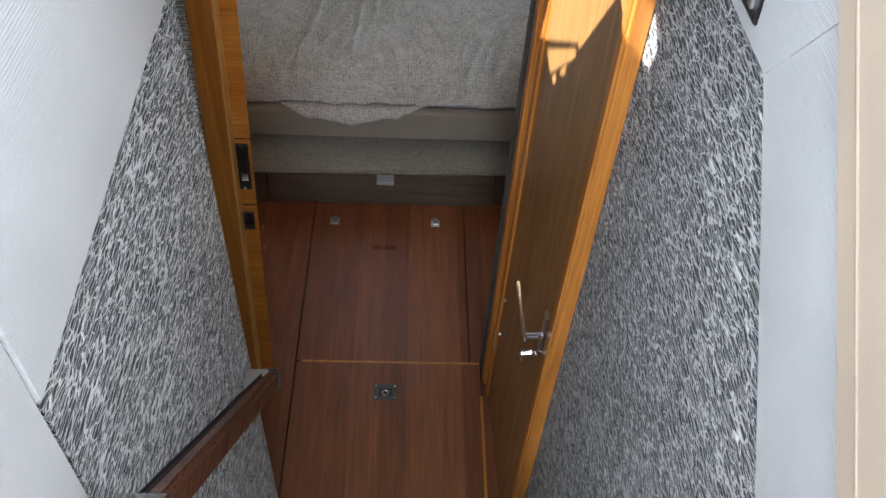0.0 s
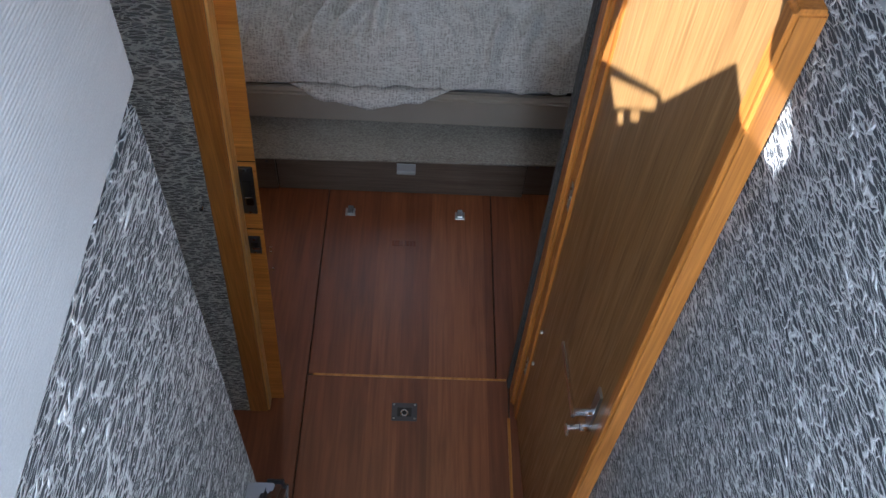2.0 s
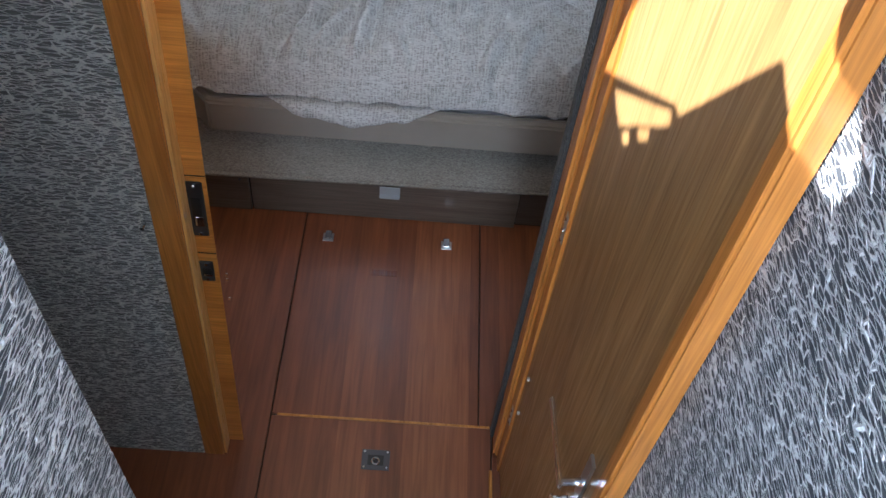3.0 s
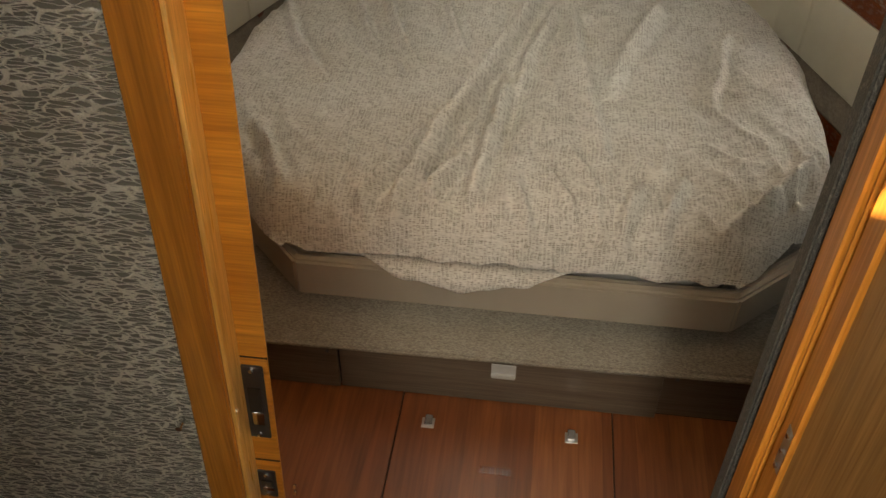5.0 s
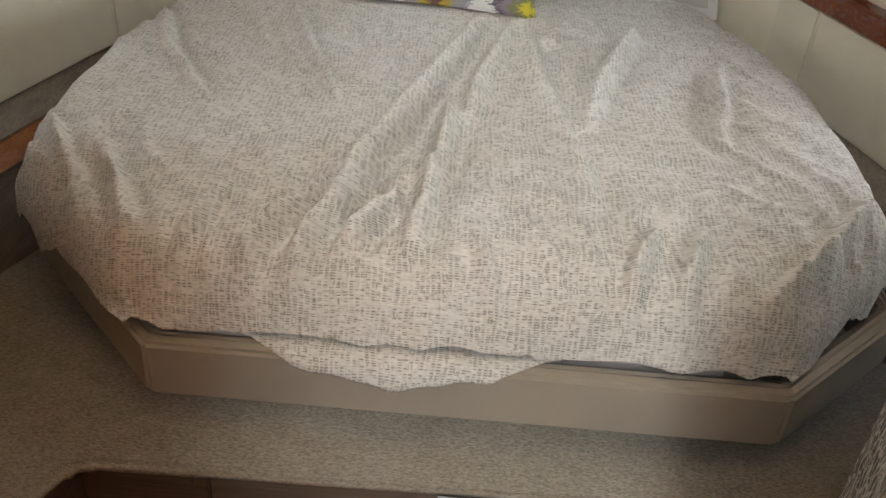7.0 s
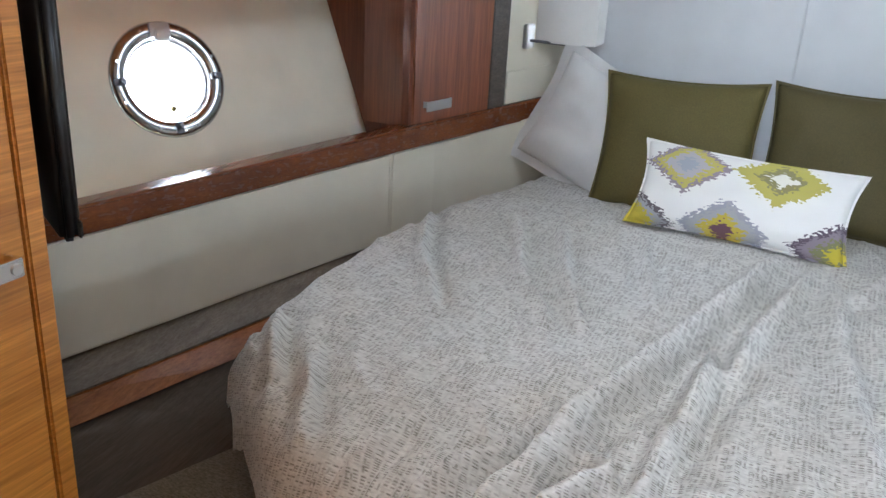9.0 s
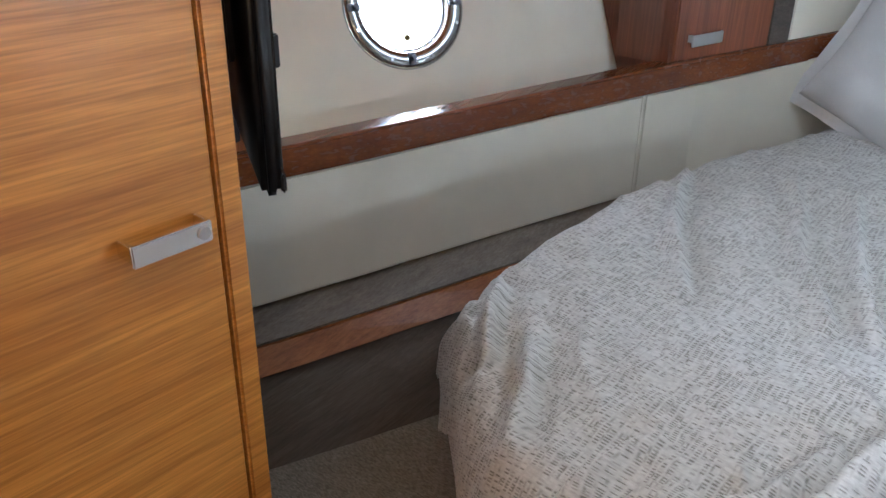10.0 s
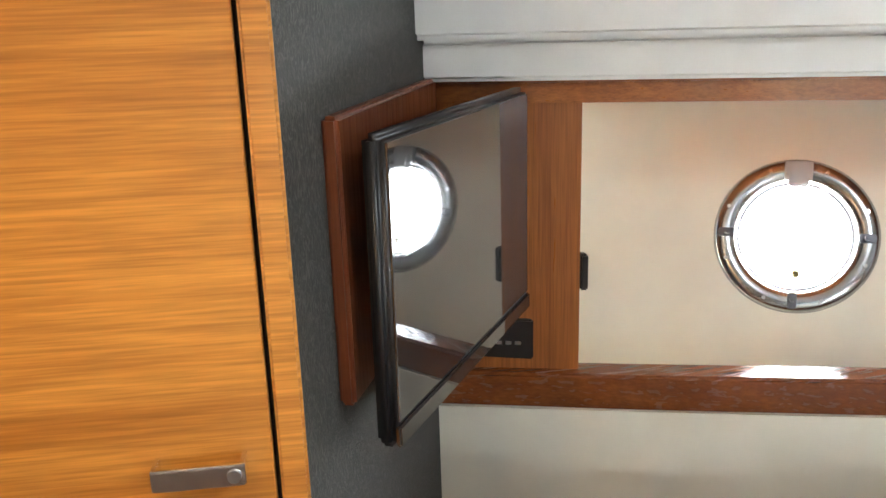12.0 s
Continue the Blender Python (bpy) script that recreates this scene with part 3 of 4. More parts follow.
add("grip", along(0.0, (B - A).length, -0.012, 0.014, -0.022, 0.022, 0.008), wood("dark_mahogany", (0.055, 0.018, 0.010), (0.11, 0.038, 0.018), "y", 0.3), rail, "dark mahogany grip")
add("leather_wrap", along(-0.012, (B - A).length, -0.026, -0.011, -0.018, 0.018, 0.007), LEATHER, rail, "black leather lining")
add("end_cap", along(-0.020, 0.004, -0.028, 0.016, -0.024, 0.024, 0.008), BLACK, rail)
add("bracket", box(LW, -0.075, 1.225, 1.275, 1.300, 1.308, 0.002), BRUSHED, rail, "brushed steel bracket plate")
add("bracket", merge(along((B - A).length - 0.10, (B - A).length - 0.05, -0.03, 0.024, -0.028, 0.028, 0.004), box(LW, -0.06, 0.62, 0.66, 1.95, 1.97, 0.003)), CHROME, rail, "chrome bracket")

# ---- sole fittings ----
lt = thing("floor_latch", (0.13, 2.066, 0), "recessed steel lifting latch in the wooden sole", "latch")
add("plate", box(0.086, 0.174, 2.028, 2.096, 0, 0.003, 0.001, 1), DARKMETAL, lt)
add("cup", box(0.105, 0.155, 2.043, 2.078, 0.003, 0.0045, 0.001, 1), BLACK, lt)
add("ring_pull", moved(ring(0.008, 0.014, 0.003, 18, 0.001), Matrix.Translation((0.13, 2.056, 0.007))), CHROME, lt)
for dx in (-0.036, 0.036):
    for dy in (-0.026, 0.026):
        add("screw", rod((0.13 + dx, 2.062 + dy, 0.002), (0.13 + dx, 2.062 + dy, 0.005), 0.004, 8), CHROME, lt)
for xx in (-0.125, 0.325):
    cl = thing("floor_clip", (xx, 2.955, 0), "small steel hold-down clip at the end of the sole panel", "clip", "floor clips")
    add("plate", box(xx - 0.020, xx + 0.020, 2.935, 2.975, 0, 0.003, 0.001, 1), BRUSHED, cl)
    add("tongue", box(xx - 0.012, xx + 0.012, 2.945, 2.985, 0.003, 0.008, 0.002, 1), CHROME, cl)
pl = thing("sole_inset", (0.1, 2.80, 0), "faint two-part inlay in the wooden sole", "inlay")
for dx in (-0.025, 0.025):
    add("inlay", box(0.10 + dx - 0.022, 0.10 + dx + 0.022, 2.79, 2.815, 0, 0.0015), CHERRY_Y, pl)

# ---- carpeted ledge and drawers round the berth ----
ledge_out = [(-1.35, 2.2), (-0.97, 2.42), (-0.745, 2.91), (-0.700, 3.015), (-0.66, 3.035), (0.845, 3.065), (0.95, 3.06), (1.35, 3.4), (1.35, 5.2), (-1.35, 5.2)]
setting("berth_ledge", prism(ledge_out, 0.192, 0.232, 0.014, 4), CARPET, "beige-grey carpeted ledge round the berth", "ledge", True)
setting("ledge_side", prism([(-1.35, 2.25), (-0.99, 2.46), (-0.735, 3.00), (-0.70, 3.06), (-0.68, 3.12), (-1.35, 3.12)], 0.0, 0.192), ASH_Y_SHADED, "grey-brown veneered side of the ledge", "panel")
for x0, x1, nm in [(-0.70, -0.432, 0), (-0.426, 0.585, 1), (0.591, 0.95, 2)]:
    y0 = 3.062 + 0.02 * (x0 + 0.7)
    dr = thing("drawer", ((x0 + x1) / 2, y0, 0.0), "grey-brown veneered drawer front beneath the carpeted ledge", "drawer", "drawers under the berth")
    add("front", box(x0, x1, y0, y0 + 0.02, 0.004, 0.192, 0.0015, 1), ASH_X, dr)
    if nm == 1:
        add("pull", merge(box(0.060, 0.136, y0 - 0.030, y0 - 0.0265, 0.166, 0.212, 0.001, 1), box(0.060, 0.136, y0 - 0.030, y0, 0.166, 0.1695, 0.001, 1)), STEEL_CAST, dr, "brushed steel pull plate")
        add("pull_lip", box(0.060, 0.136, y0 - 0.042, y0 - 0.027, 0.159, 0.171, 0.003), STEEL_CAST, dr)
    elif nm == 0:
        add("lock", rod((-0.462, y0, 0.172), (-0.462, y0 - 0.004, 0.172), 0.006, 12), DARKMETAL, dr)
    else:
        add("lock", rod((0.63, y0, 0.172), (0.63, y0 - 0.004, 0.172), 0.006, 12), DARKMETAL, dr)
setting("drawer_backing", box(-0.70, 1.35, 3.09, 3.13, 0.0, 0.192), GAP, "dark carcass behind the drawers", "panel")

# ---- berth ----
BC = 0.075


def half(y):
    """Half the berth's width: angled foot corners, widest amidships, narrowing to the head."""
    pts = [(3.14, 0.665), (3.52, 1.08), (3.75, 1.125), (4.2, 1.13), (4.6, 1.03), (5.15, 0.86)]
    for (a, p), (b, q) in zip(pts, pts[1:]):
        if y <= b:
            k = max(0.0, (y - a) / (b - a))
            return p + (q - p) * k
    return pts[-1][1]


berth = thing("berth", (BC, 4.1, 0.232), "island berth with taupe leather-covered base under a woven blanket", "bed")
loop = [(BC - 1.08, 5.14), (BC - 1.085, 3.62), (-0.565, 3.150), (0.762, 3.150), (BC + 1.04, 3.47), (BC + 1.05, 5.14)]
bmr = bmesh.new()
inner = [(BC - 1.02, 5.14), (BC - 1.025, 3.64), (-0.54, 3.205), (0.742, 3.205), (BC + 0.985, 3.50), (BC + 0.99, 5.14)]
prof = [(0.0, 0.326), (-0.006, 0.39), (0.002, 0.460), (0.5, 0.473), (1.0, 0.460), (1.0, 0.32), (0.5, 0.316)]
rows = []
for (ox, oy), (ix, iy) in zip(loop, inner):
    rows.append([bmr.verts.new((ox + (ix - ox) * k, oy + (iy - oy) * k, z)) for k, z in prof])
for p, q in zip(rows, rows[1:]):
    for i in range(len(prof)):
        j = (i + 1) % len(prof)
        bmr.faces.new((p[i], q[i], q[j], p[j]))
bmr.faces.new(rows[0])
bmr.faces.new(rows[-1])
soften(bmr, 0.008, 2)
add("rail", bmr, TAUPE, berth, "taupe leather-covered rail")
add("plinth", prism([(-0.47, 3.30), (0.66, 3.30), (0.92, 3.62), (0.92, 5.12), (-0.84, 5.12), (-0.84, 3.70)], 0.233, 0.345), ASH_Y_SHADED, berth, "recessed plinth, veneer darkened for the shade under the rail")
add("mattress", prism([(-0.50, 3.23), (0.69, 3.23), (0.98, 3.60), (0.99, 4.3), (0.86, 5.13), (-0.70, 5.13), (-0.86, 4.3), (-0.86, 3.68)], 0.35, 0.56, 0.05, 3), LINEN, berth)


FOLDS = [(0.030, 0.036, ((0.10, 4.56), (-0.16, 3.59), (-0.26, 3.20))), (0.026, 0.030, ((0.01, 3.94), (0.0, 3.62), (-0.04, 3.26))),
         (0.017, 0.024, ((-0.54, 4.58), (-0.36, 4.06), (-0.28, 3.92))), (0.017, 0.024, ((-0.66, 4.5), (-0.48, 4.09), (-0.36, 3.9))),
         (0.018, 0.026, ((-0.89, 4.38), (-0.77, 4.08), (-0.62, 3.84))), (0.018, 0.040, ((0.72, 4.69), (0.47, 4.23), (0.37, 3.89))),
         (0.024, 0.026, ((-0.23, 3.58), (-0.29, 3.36), (-0.36, 3.22))), (0.017, 0.028, ((-0.76, 3.56), (-0.62, 3.27))),
         (0.022, 0.026, ((-0.08, 3.42), (-0.19, 3.24))), (0.018, 0.030, ((0.22, 4.64), (0.09, 4.07), (0.0, 3.62))),
         (0.016, 0.026, ((0.08, 3.32), (0.14, 3.18))), (0.018, 0.026, ((0.46, 3.36), (0.40, 3.18))), (0.016, 0.028, ((0.58, 3.40), (0.50, 3.2))),
         (0.024, 0.024, ((-0.92, 3.64), (-0.80, 3.44))), (0.020, 0.026, ((0.98, 3.55), (0.80, 3.32))), (0.018, 0.026, ((0.85, 3.36), (0.70, 3.22))),
         (0.014, 0.040, ((0.22, 4.47), (0.34, 3.48))), (0.016, 0.034, ((0.59, 4.58), (0.48, 4.2))), (0.016, 0.034, ((0.45, 4.86), (0.30, 4.4))),
         (0.016, 0.024, ((-0.44, 3.42), (-0.50, 3.22))), (0.014, 0.030, ((0.80, 4.3), (0.70, 3.8))), (0.012, 0.022, ((-0.26, 4.5), (-0.16, 4.1)))]


def blanket_z(x, y, u):
    top = 0.672 + 0.070 * min(1.0, max(0.0, (y - 3.2) / 1.3))
    z = top
    for amp, wid, pts in FOLDS:
        wid *= 0.72
        best, sgn, kk = 9.0, 1.0, 0.0
        for n, ((ax_, ay), (bx, by)) in enumerate(zip(pts, pts[1:])):
            ex, ey = bx - ax_, by - ay
            q = max(0.0, min(1.0, ((x - ax_) * ex + (y - ay) * ey) / (ex * ex + ey * ey)))
            dx, dy = x - ax_ - q * ex, y - ay - q * ey
            d = math.hypot(dx, dy)
            if d < best:
                best, sgn, kk = d, (1.0 if ex * dy - ey * dx > 0 else -1.0), (n + q) / (len(pts) - 1)
        if best < 4 * wid:
            s = sgn * best + 0.012 * noise.noise(Vector((x * 6, y * 6, amp * 900)))
            fade = 0.35 + 0.65 * math.sin(math.pi * min(1.0, max(0.0, kk * 0.86 + 0.07)))
            z += 2.3 * amp * fade * (math.exp(-(s / wid) ** 2) - 0.55 * math.exp(-((s - 1.7 * wid) / (1.1 * wid)) ** 2) - 0.35 * math.exp(-((s + 1.8 * wid) / (1.2 * wid)) ** 2))
    z = top + (z - top) * (1 - 0.8 * min(1.0, max(0.0, (y - 4.40) / 0.16)))
    foot = min(1.0, max(0.25, 1.5 - (y - 3.165) / 0.6))
    wx_, wy_ = x + 0.05 * noise.noise(Vector((x * 4, y * 4, 11))), y + 0.05 * noise.noise(Vector((x * 4, y * 4, 17)))
    crease = (1 - min(1.0, 3.2 * abs(noise.noise(Vector((wx_ * 8 + wy_ * 4, wy_ * 3.4 - wx_ * 1.5, 5)))))) ** 2
    z += (0.004 + 0.014 * foot) * crease
    z += 0.007 * foot * (1 - min(1.0, 3.0 * abs(noise.noise(Vector((wx_ * 17 - wy_ * 5, wy_ * 9 + wx_ * 3, 23)))))) ** 2
    z += 0.012 * noise.noise(Vector((x * 3.1, y * 2.2, 0))) + 0.005 * noise.noise(Vector((x * 11, y * 8, 3)))
    return z


bmb = bmesh.new()
NU, NV = 250, 260
grid = []
for j in range(NV + 1):
    v = j / NV
    y = 3.165 + (5.14 - 3.165) * v ** 1.05
    hw = half(y) - 0.02
    row = []
    for i in range(NU + 1):
        u = -1 + 2 * i / NU
        x = BC + u * (hw if u < 0 else hw - 0.07 * min(1.0, (y - 3.165) / 0.5))
        edge = -0.03 * math.log(math.exp(-(1 - abs(u)) * hw / 0.03) + math.exp(-(y - 3.165) / 0.03))
        edge = max(0.0, edge)
        roll = max(0.0, 1 - edge / 0.14)
        drop = 0.20 * (1 - math.sqrt(max(0.0, 1 - roll ** 2.2)))
        wav = (0.012 + 0.012 * min(1.0, abs(x - BC) / 0.6)) * roll * (1.6 * abs(math.sin(x * 15 + 1.5 * math.sin(x * 9))) - 0.8) if (y - 3.165) < (1 - abs(u)) * hw else (0.020 if y < 3.7 else 0.007) * roll * (1.6 * abs(math.sin(y * 17 + 2 * math.sin(y * 7))) - 0.8)
        z = max(0.452 + 0.046 * min(1.0, max(0.0, 1 - (y - 3.165) / 0.12)) + 0.02 * noise.noise(Vector((x * 6, y * 6, 7))), blanket_z(x, y, u) - drop + wav)
        row.append(bmb.verts.new((x, y + wav * 0.6, z)))
    grid.append(row)
for p, q in zip(grid, grid[1:]):
    for i in range(NU):
        bmb.faces.new((p[i], p[i + 1], q[i + 1], q[i]))
bl = thing("blanket", (BC, 4.1, 0.6), "rumpled pale beige open-weave blanket spread over the berth", "blanket")
add("cover", bmb, BLANKET, bl, "", True)
# the fold that slips out over the leather rail
bmf = bmesh.new()
rowsf = []
for i in range(41):
    k = i / 40
    x = -0.38 + 0.67 * k
    sag = max(0.0, 1 - abs(k - 0.47) / (0.50 if k < 0.47 else 0.56)) ** 1.25
    lip = 0.004 * math.sin(k * 19 + 1) + 0.003 * math.sin(k * 47)
    body = min(1.0, sag * 3.0)
    pr = [(3.215, 0.486), (3.175, 0.488), (3.150 - 0.006 * sag, 0.486 + lip), (3.140 - 0.012 * sag, 0.480 - 0.026 * sag + lip), (3.136 - 0.018 * sag, 0.474 - 0.050 * sag + lip), (3.138 - 0.012 * sag, 0.470 - 0.058 * sag + lip), (3.150, 0.470 - 0.046 * sag)]
    rowsf.append([bmf.verts.new((x + 0.03 * sag * (0.5 - k), 3.196 + (y - 3.196) * body, 0.480 + (z - 0.480) * body)) for y, z in pr])
for p, q in zip(rowsf, rowsf[1:]):
    for i in range(6):
        bmf.faces.new((p[i], p[i + 1], q[i + 1], q[i]))
add("turned_hem", bmf, BLANKET, bl, "", True)

def cushion(name, w, h, d, material, m, label, category, flange=0.0, group="", dent=0.0):
    """A filled cushion standing in its own xz plane: pinched corners, seamed rim."""
    ob = thing(name, m.translation, label, category, group)
    n = 26
    bm = bmesh.new()
    faces = {}
    for s in (-1, 1):
        for i in range(n + 1):
            for j in range(n + 1):
                u, v = -1 + 2 * i / n, -1 + 2 * j / n
                pin = 1 - 0.085 * (1 - u * u) * abs(v) ** 3
                piv = 1 - 0.085 * (1 - v * v) * abs(u) ** 3
                bulge = max(0.0, (1 - abs(u) ** 2.6)) ** 0.55 * max(0.0, (1 - abs(v) ** 2.6)) ** 0.55
                cr = 0.012 * noise.noise(Vector((u * 2.5 + w * 9, v * 2.5, s * 2.0 + h * 5)))
                y = s * (d / 2 * bulge) + cr * bulge * 2 - dent * bulge * math.exp(-(u / 0.5) ** 2) * max(0, v)
                faces[s, i, j] = bm.verts.new((u * w / 2 * piv, y, v * h / 2 * pin))
        for i in range(n):
            for j in range(n):
                bm.faces.new((faces[s, i, j], faces[s, i + 1, j], faces[s, i + 1, j + 1], faces[s, i, j + 1]))
    bmesh.ops.remove_doubles(bm, verts=bm.verts, dist=0.0006)
    part("cover", bm, material, ob, "", True)
    rimbm = bmesh.new()
    ext = flange if flange else 0.004
    th = 0.006 if flange else 0.005
    pts = []
    for k in range(4 * n):
        e, q = divmod(k, n)
        t_ = -1 + 2 * q / n
        u, v = ((t_, -1), (1, t_), (-t_, 1), (-1, -t_))[e]
        pin = 1 - 0.085 * (1 - u * u) * abs(v) ** 3
        piv = 1 - 0.085 * (1 - v * v) * abs(u) ** 3
        pts.append((u * w / 2 * piv, v * h / 2 * pin, u, v))
    rws = []
    for x, z, u, v in pts:
        wob = 0.006 * math.sin(x * 31 + z * 27) if flange else 0
        ox, oz = x + ext * (u / max(abs(u), abs(v)) if abs(u) > 0.96 else 0), z + ext * (v / max(abs(u), abs(v)) if abs(v) > 0.96 else 0)
        rws.append([rimbm.verts.new(p) for p in ((x * 0.97, -th / 2, z * 0.97), (ox, wob - th / 2, oz), (ox, wob + th / 2, oz), (x * 0.97, th / 2, z * 0.97))])
    for k in range(len(rws)):
        p, q = rws[k], rws[(k + 1) % len(rws)]
        for i in range(4):
            j = (i + 1) % 4
            rimbm.faces.new((p[i], p[j], q[j], q[i]))
    part("hem" if flange else "piping", rimbm, material, ob)
    ob.matrix_world = m
    return ob


cushion("pillow", 0.48, 0.40, 0.14, LINEN, pose(-0.55, 4.975, 0.915, -12, 22, -10), "white linen pillow with a flat hem propped behind the olive cushion", "pillow", 0.03, "pillows")
cushion("pillow", 0.50, 0.36, 0.15, LINEN, pose(0.66, 4.97, 0.905, -24, 2, -4), "white linen pillow with a flat hem leaning against the headboard", "pillow", 0.03, "pillows")
cushion("cushion", 0.50, 0.44, 0.14, OLIVE, pose(-0.280, 4.90, 0.935, -20, -1, 3), "olive green velvet cushion against the headboard", "cushion", 0, "olive cushions", 0.03)
cushion("cushion", 0.50, 0.45, 0.14, OLIVE_DARK, pose(0.225, 4.92, 0.945, -20, 0, -2), "dark olive velvet cushion against the headboard", "cushion", 0, "olive cushions", 0.02)
cushion("lumbar_cushion", 0.62, 0.26, 0.12, IKAT, pose(-0.040, 4.66, 0.862, -30, 1, -4), "white oblong cushion printed with grey and yellow diamonds", "cushion")

# ---- hull sides, both alike ----
SLOPE = (-0.762 + 1.25) / (5.065 - 3.6)


def line_x(y, off=0.0):
    """The inboard face of the side rail (left), pushed inboard by off."""
    return -1.25 + SLOPE * (y - 3.6) + off


def outboard(p, s):
    """Hull joinery flares away from the berth, most amidships and not at all at the ledge or the headboard."""
    x, y, z = (p.x if s < 0 else 0.03 - p.x), p.y, p.z
    a = min(1.0, max(0.0, (y - 3.55) / 0.95))
    k = 0.20 - 0.09 * a
    if y > 4.5:
        k = 0.11 * max(0.0, 1 - (y - 4.5) / 0.6)
    k *= min(1.0, max(0.0, (z - 0.22) / 0.33))
    e = Vector((0.03 + 0.07 * a, 2.95 - 0.70 * a, 1.56))
    q = e + (Vector((x, y, z)) - e) * (1 + k)
    return Vector((q.x if s < 0 else 0.03 - q.x, q.y, q.z))


def hull_side(s, tag):
    before = set(bpy.data.objects)
    def X(x):
        return x if s < 0 else 0.03 - x

    def strip(y0, y1, o0, o1, z0, z1, bev=0.0, seg=2):
        bm = plain_strip(y0, y1, o0, o1, z0, z1, bev, seg)
        if z1 < 1.1:
            for v in bm.verts:
                v.co.z += 0.03 * (v.co.y - 3.3)
        return bm

    def plain_strip(y0, y1, o0, o1, z0, z1, bev=0.0, seg=2):
        return prism([(X(line_x(y0, o0)), y0), (X(line_x(y1, o0)), y1), (X(line_x(y1, o1)), y1), (X(line_x(y0, o1)), y0)], z0, z1, bev, seg)

    YA, YF = 3.200 if s < 0 else 3.0, 5.15
    setting("trim_rail_" + tag, strip(YA, YF, -0.05, 0.012, 0.894, 0.960, 0.006, 3), CHERRY_Y if s > 0 else RAILWOOD, "glossy cherry-wood rail along the hull side", "trim")
    # cream pads in two lengths
    for y0, y1 in ((YA, 4.338), (4.342, YF)):
        setting("side_pad_" + tag, strip(y0, y1, -0.03, 0.004, 0.620, 0.894, 0.006, 3), CREAM, "cream vinyl pad below the side rail", "wall panel")
    bms = strip(YA, YF, -0.045, 0.047, 0.553, 0.620)
    for v in bms.verts:
        if (v.co.x if s < 0 else 0.03 - v.co.x) > line_x(v.co.y, 0.02) and v.co.z > 0.58 + 0.03 * (v.co.y - 3.3):
            v.co.z -= 0.062
    setting("side_strip_" + tag, bms, ASH_SHELF_LIT, "grey-brown veneer strip under the side pad", "trim")
    setting("side_batten_" + tag, strip(YA, 4.6, -0.05, 0.050, 0.470, 0.552, 0.004), CHERRY_Y if s > 0 else TEAK_DARK, "varnished wooden batten beside the berth", "trim")
    bmd = strip(YA - 0.02, 4.9, -0.05, 0.012, 0.22, 0.470)
    for v in bmd.verts:
        if v.co.z < 0.3:
            v.co.x += 0.125 * (1 if s < 0 else -1)
    setting("side_board_" + tag, bmd, ASH_Y_SHADED, "dark grey-brown board above the carpeted ledge", "wall panel")
    # flared panel with the round port
    P0, P1 = Vector((X(-1.86), 3.50, 0.885)), Vector((X(-1.31), 4.647, 0.885))
    d = (P1 - P0).normalized()
    h = Vector((d.y, -d.x, 0))
    if h.x * s > 0:
        h = -h
    n = (h * math.cos(radians(22.4)) + Vector((0, 0, 1)) * math.sin(radians(22.4))).normalized()
    upv = n.cross(d)
    if upv.z < 0:
        upv = -upv
    C = Vector((X(-1.65), 4.133, 1.087))
    C = C - n * ((C - P0).dot(n))
    R = 0.149
    u0, u1 = (P0 - C).dot(d), (P1 - C).dot(d)
    v0 = (P0 - C).dot(upv) - 0.29
    v1 = v0 + 1.0
    u0 -= 0.3
    u1 += 0.5
    bm = bmesh.new()
    K = 64
    circ, outer = [], []
    for k in range(K):
        a = 2 * math.pi * k / K
        cu, cv = math.cos(a), math.sin(a)
        circ.append(bm.verts.new(C + d * (R * cu) + upv * (R * cv)))
        f = min((u1 if cu > 0 else -u0) / max(abs(cu), 1e-6), (v1 if cv > 0 else -v0) / max(abs(cv), 1e-6))
        outer.append(bm.verts.new(C + d * (f * cu) + upv * (f * cv)))
    for k in range(K):
        k2 = (k + 1) % K
        bm.faces.new((circ[k], circ[k2], outer[k2], outer[k]))
        a, b = outer[k].co - C, outer[k2].co - C
        au, av, bu, bv = a.dot(d), a.dot(upv), b.dot(d), b.dot(upv)
        if abs(au - bu) > 1e-5 and abs(av - bv) > 1e-5:
            cu = u1 if max(au, bu) > u1 - 1e-4 else u0
            cv = v1 if max(av, bv) > v1 - 1e-4 else v0
            bm.faces.new((outer[k], outer[k2], bm.verts.new(C + d * cu + upv * cv)))
    r = bmesh.ops.extrude_face_region(bm, geom=list(bm.faces))
    for v in r["geom"]:
        if isinstance(v, bmesh.types.BMVert):
            v.co -= n * 0.05
    setting("hull_panel_" + tag, bm, CREAM, "cream vinyl hull panel round the porthole", "wall panel")
    # porthole
    M = Matrix.Scale(1.0, 4) @ Matrix(((d.x, upv.x, n.x, C.x), (d.y, upv.y, n.y, C.y), (d.z, upv.z, n.z, C.z), (0, 0, 0, 1)))
    M = M @ Matrix.Scale(1.22, 4)
    port = thing("window_1" if s < 0 else "window_2", C, "round porthole with a polished steel rim and three dogs", "porthole", kind="structure")
    add("rim", moved(ring(0.103, 0.142, 0.004, 64, 0.006), M), RIM_STEEL, port, "polished steel rim", True)
    add("bore", moved(ring(0.100, 0.112, 0.05, 64, 0.001), M @ Matrix.Translation((0, 0, -0.004))), BRUSHED, port, "", True)
    glz = bmesh.new()
    bmesh.ops.create_circle(glz, cap_ends=True, segments=48, radius=0.108)
    gp = add("pane", moved(glz, M @ Matrix.Translation((0, 0, -0.03))), GLASS, port)
    gp.visible_shadow = False
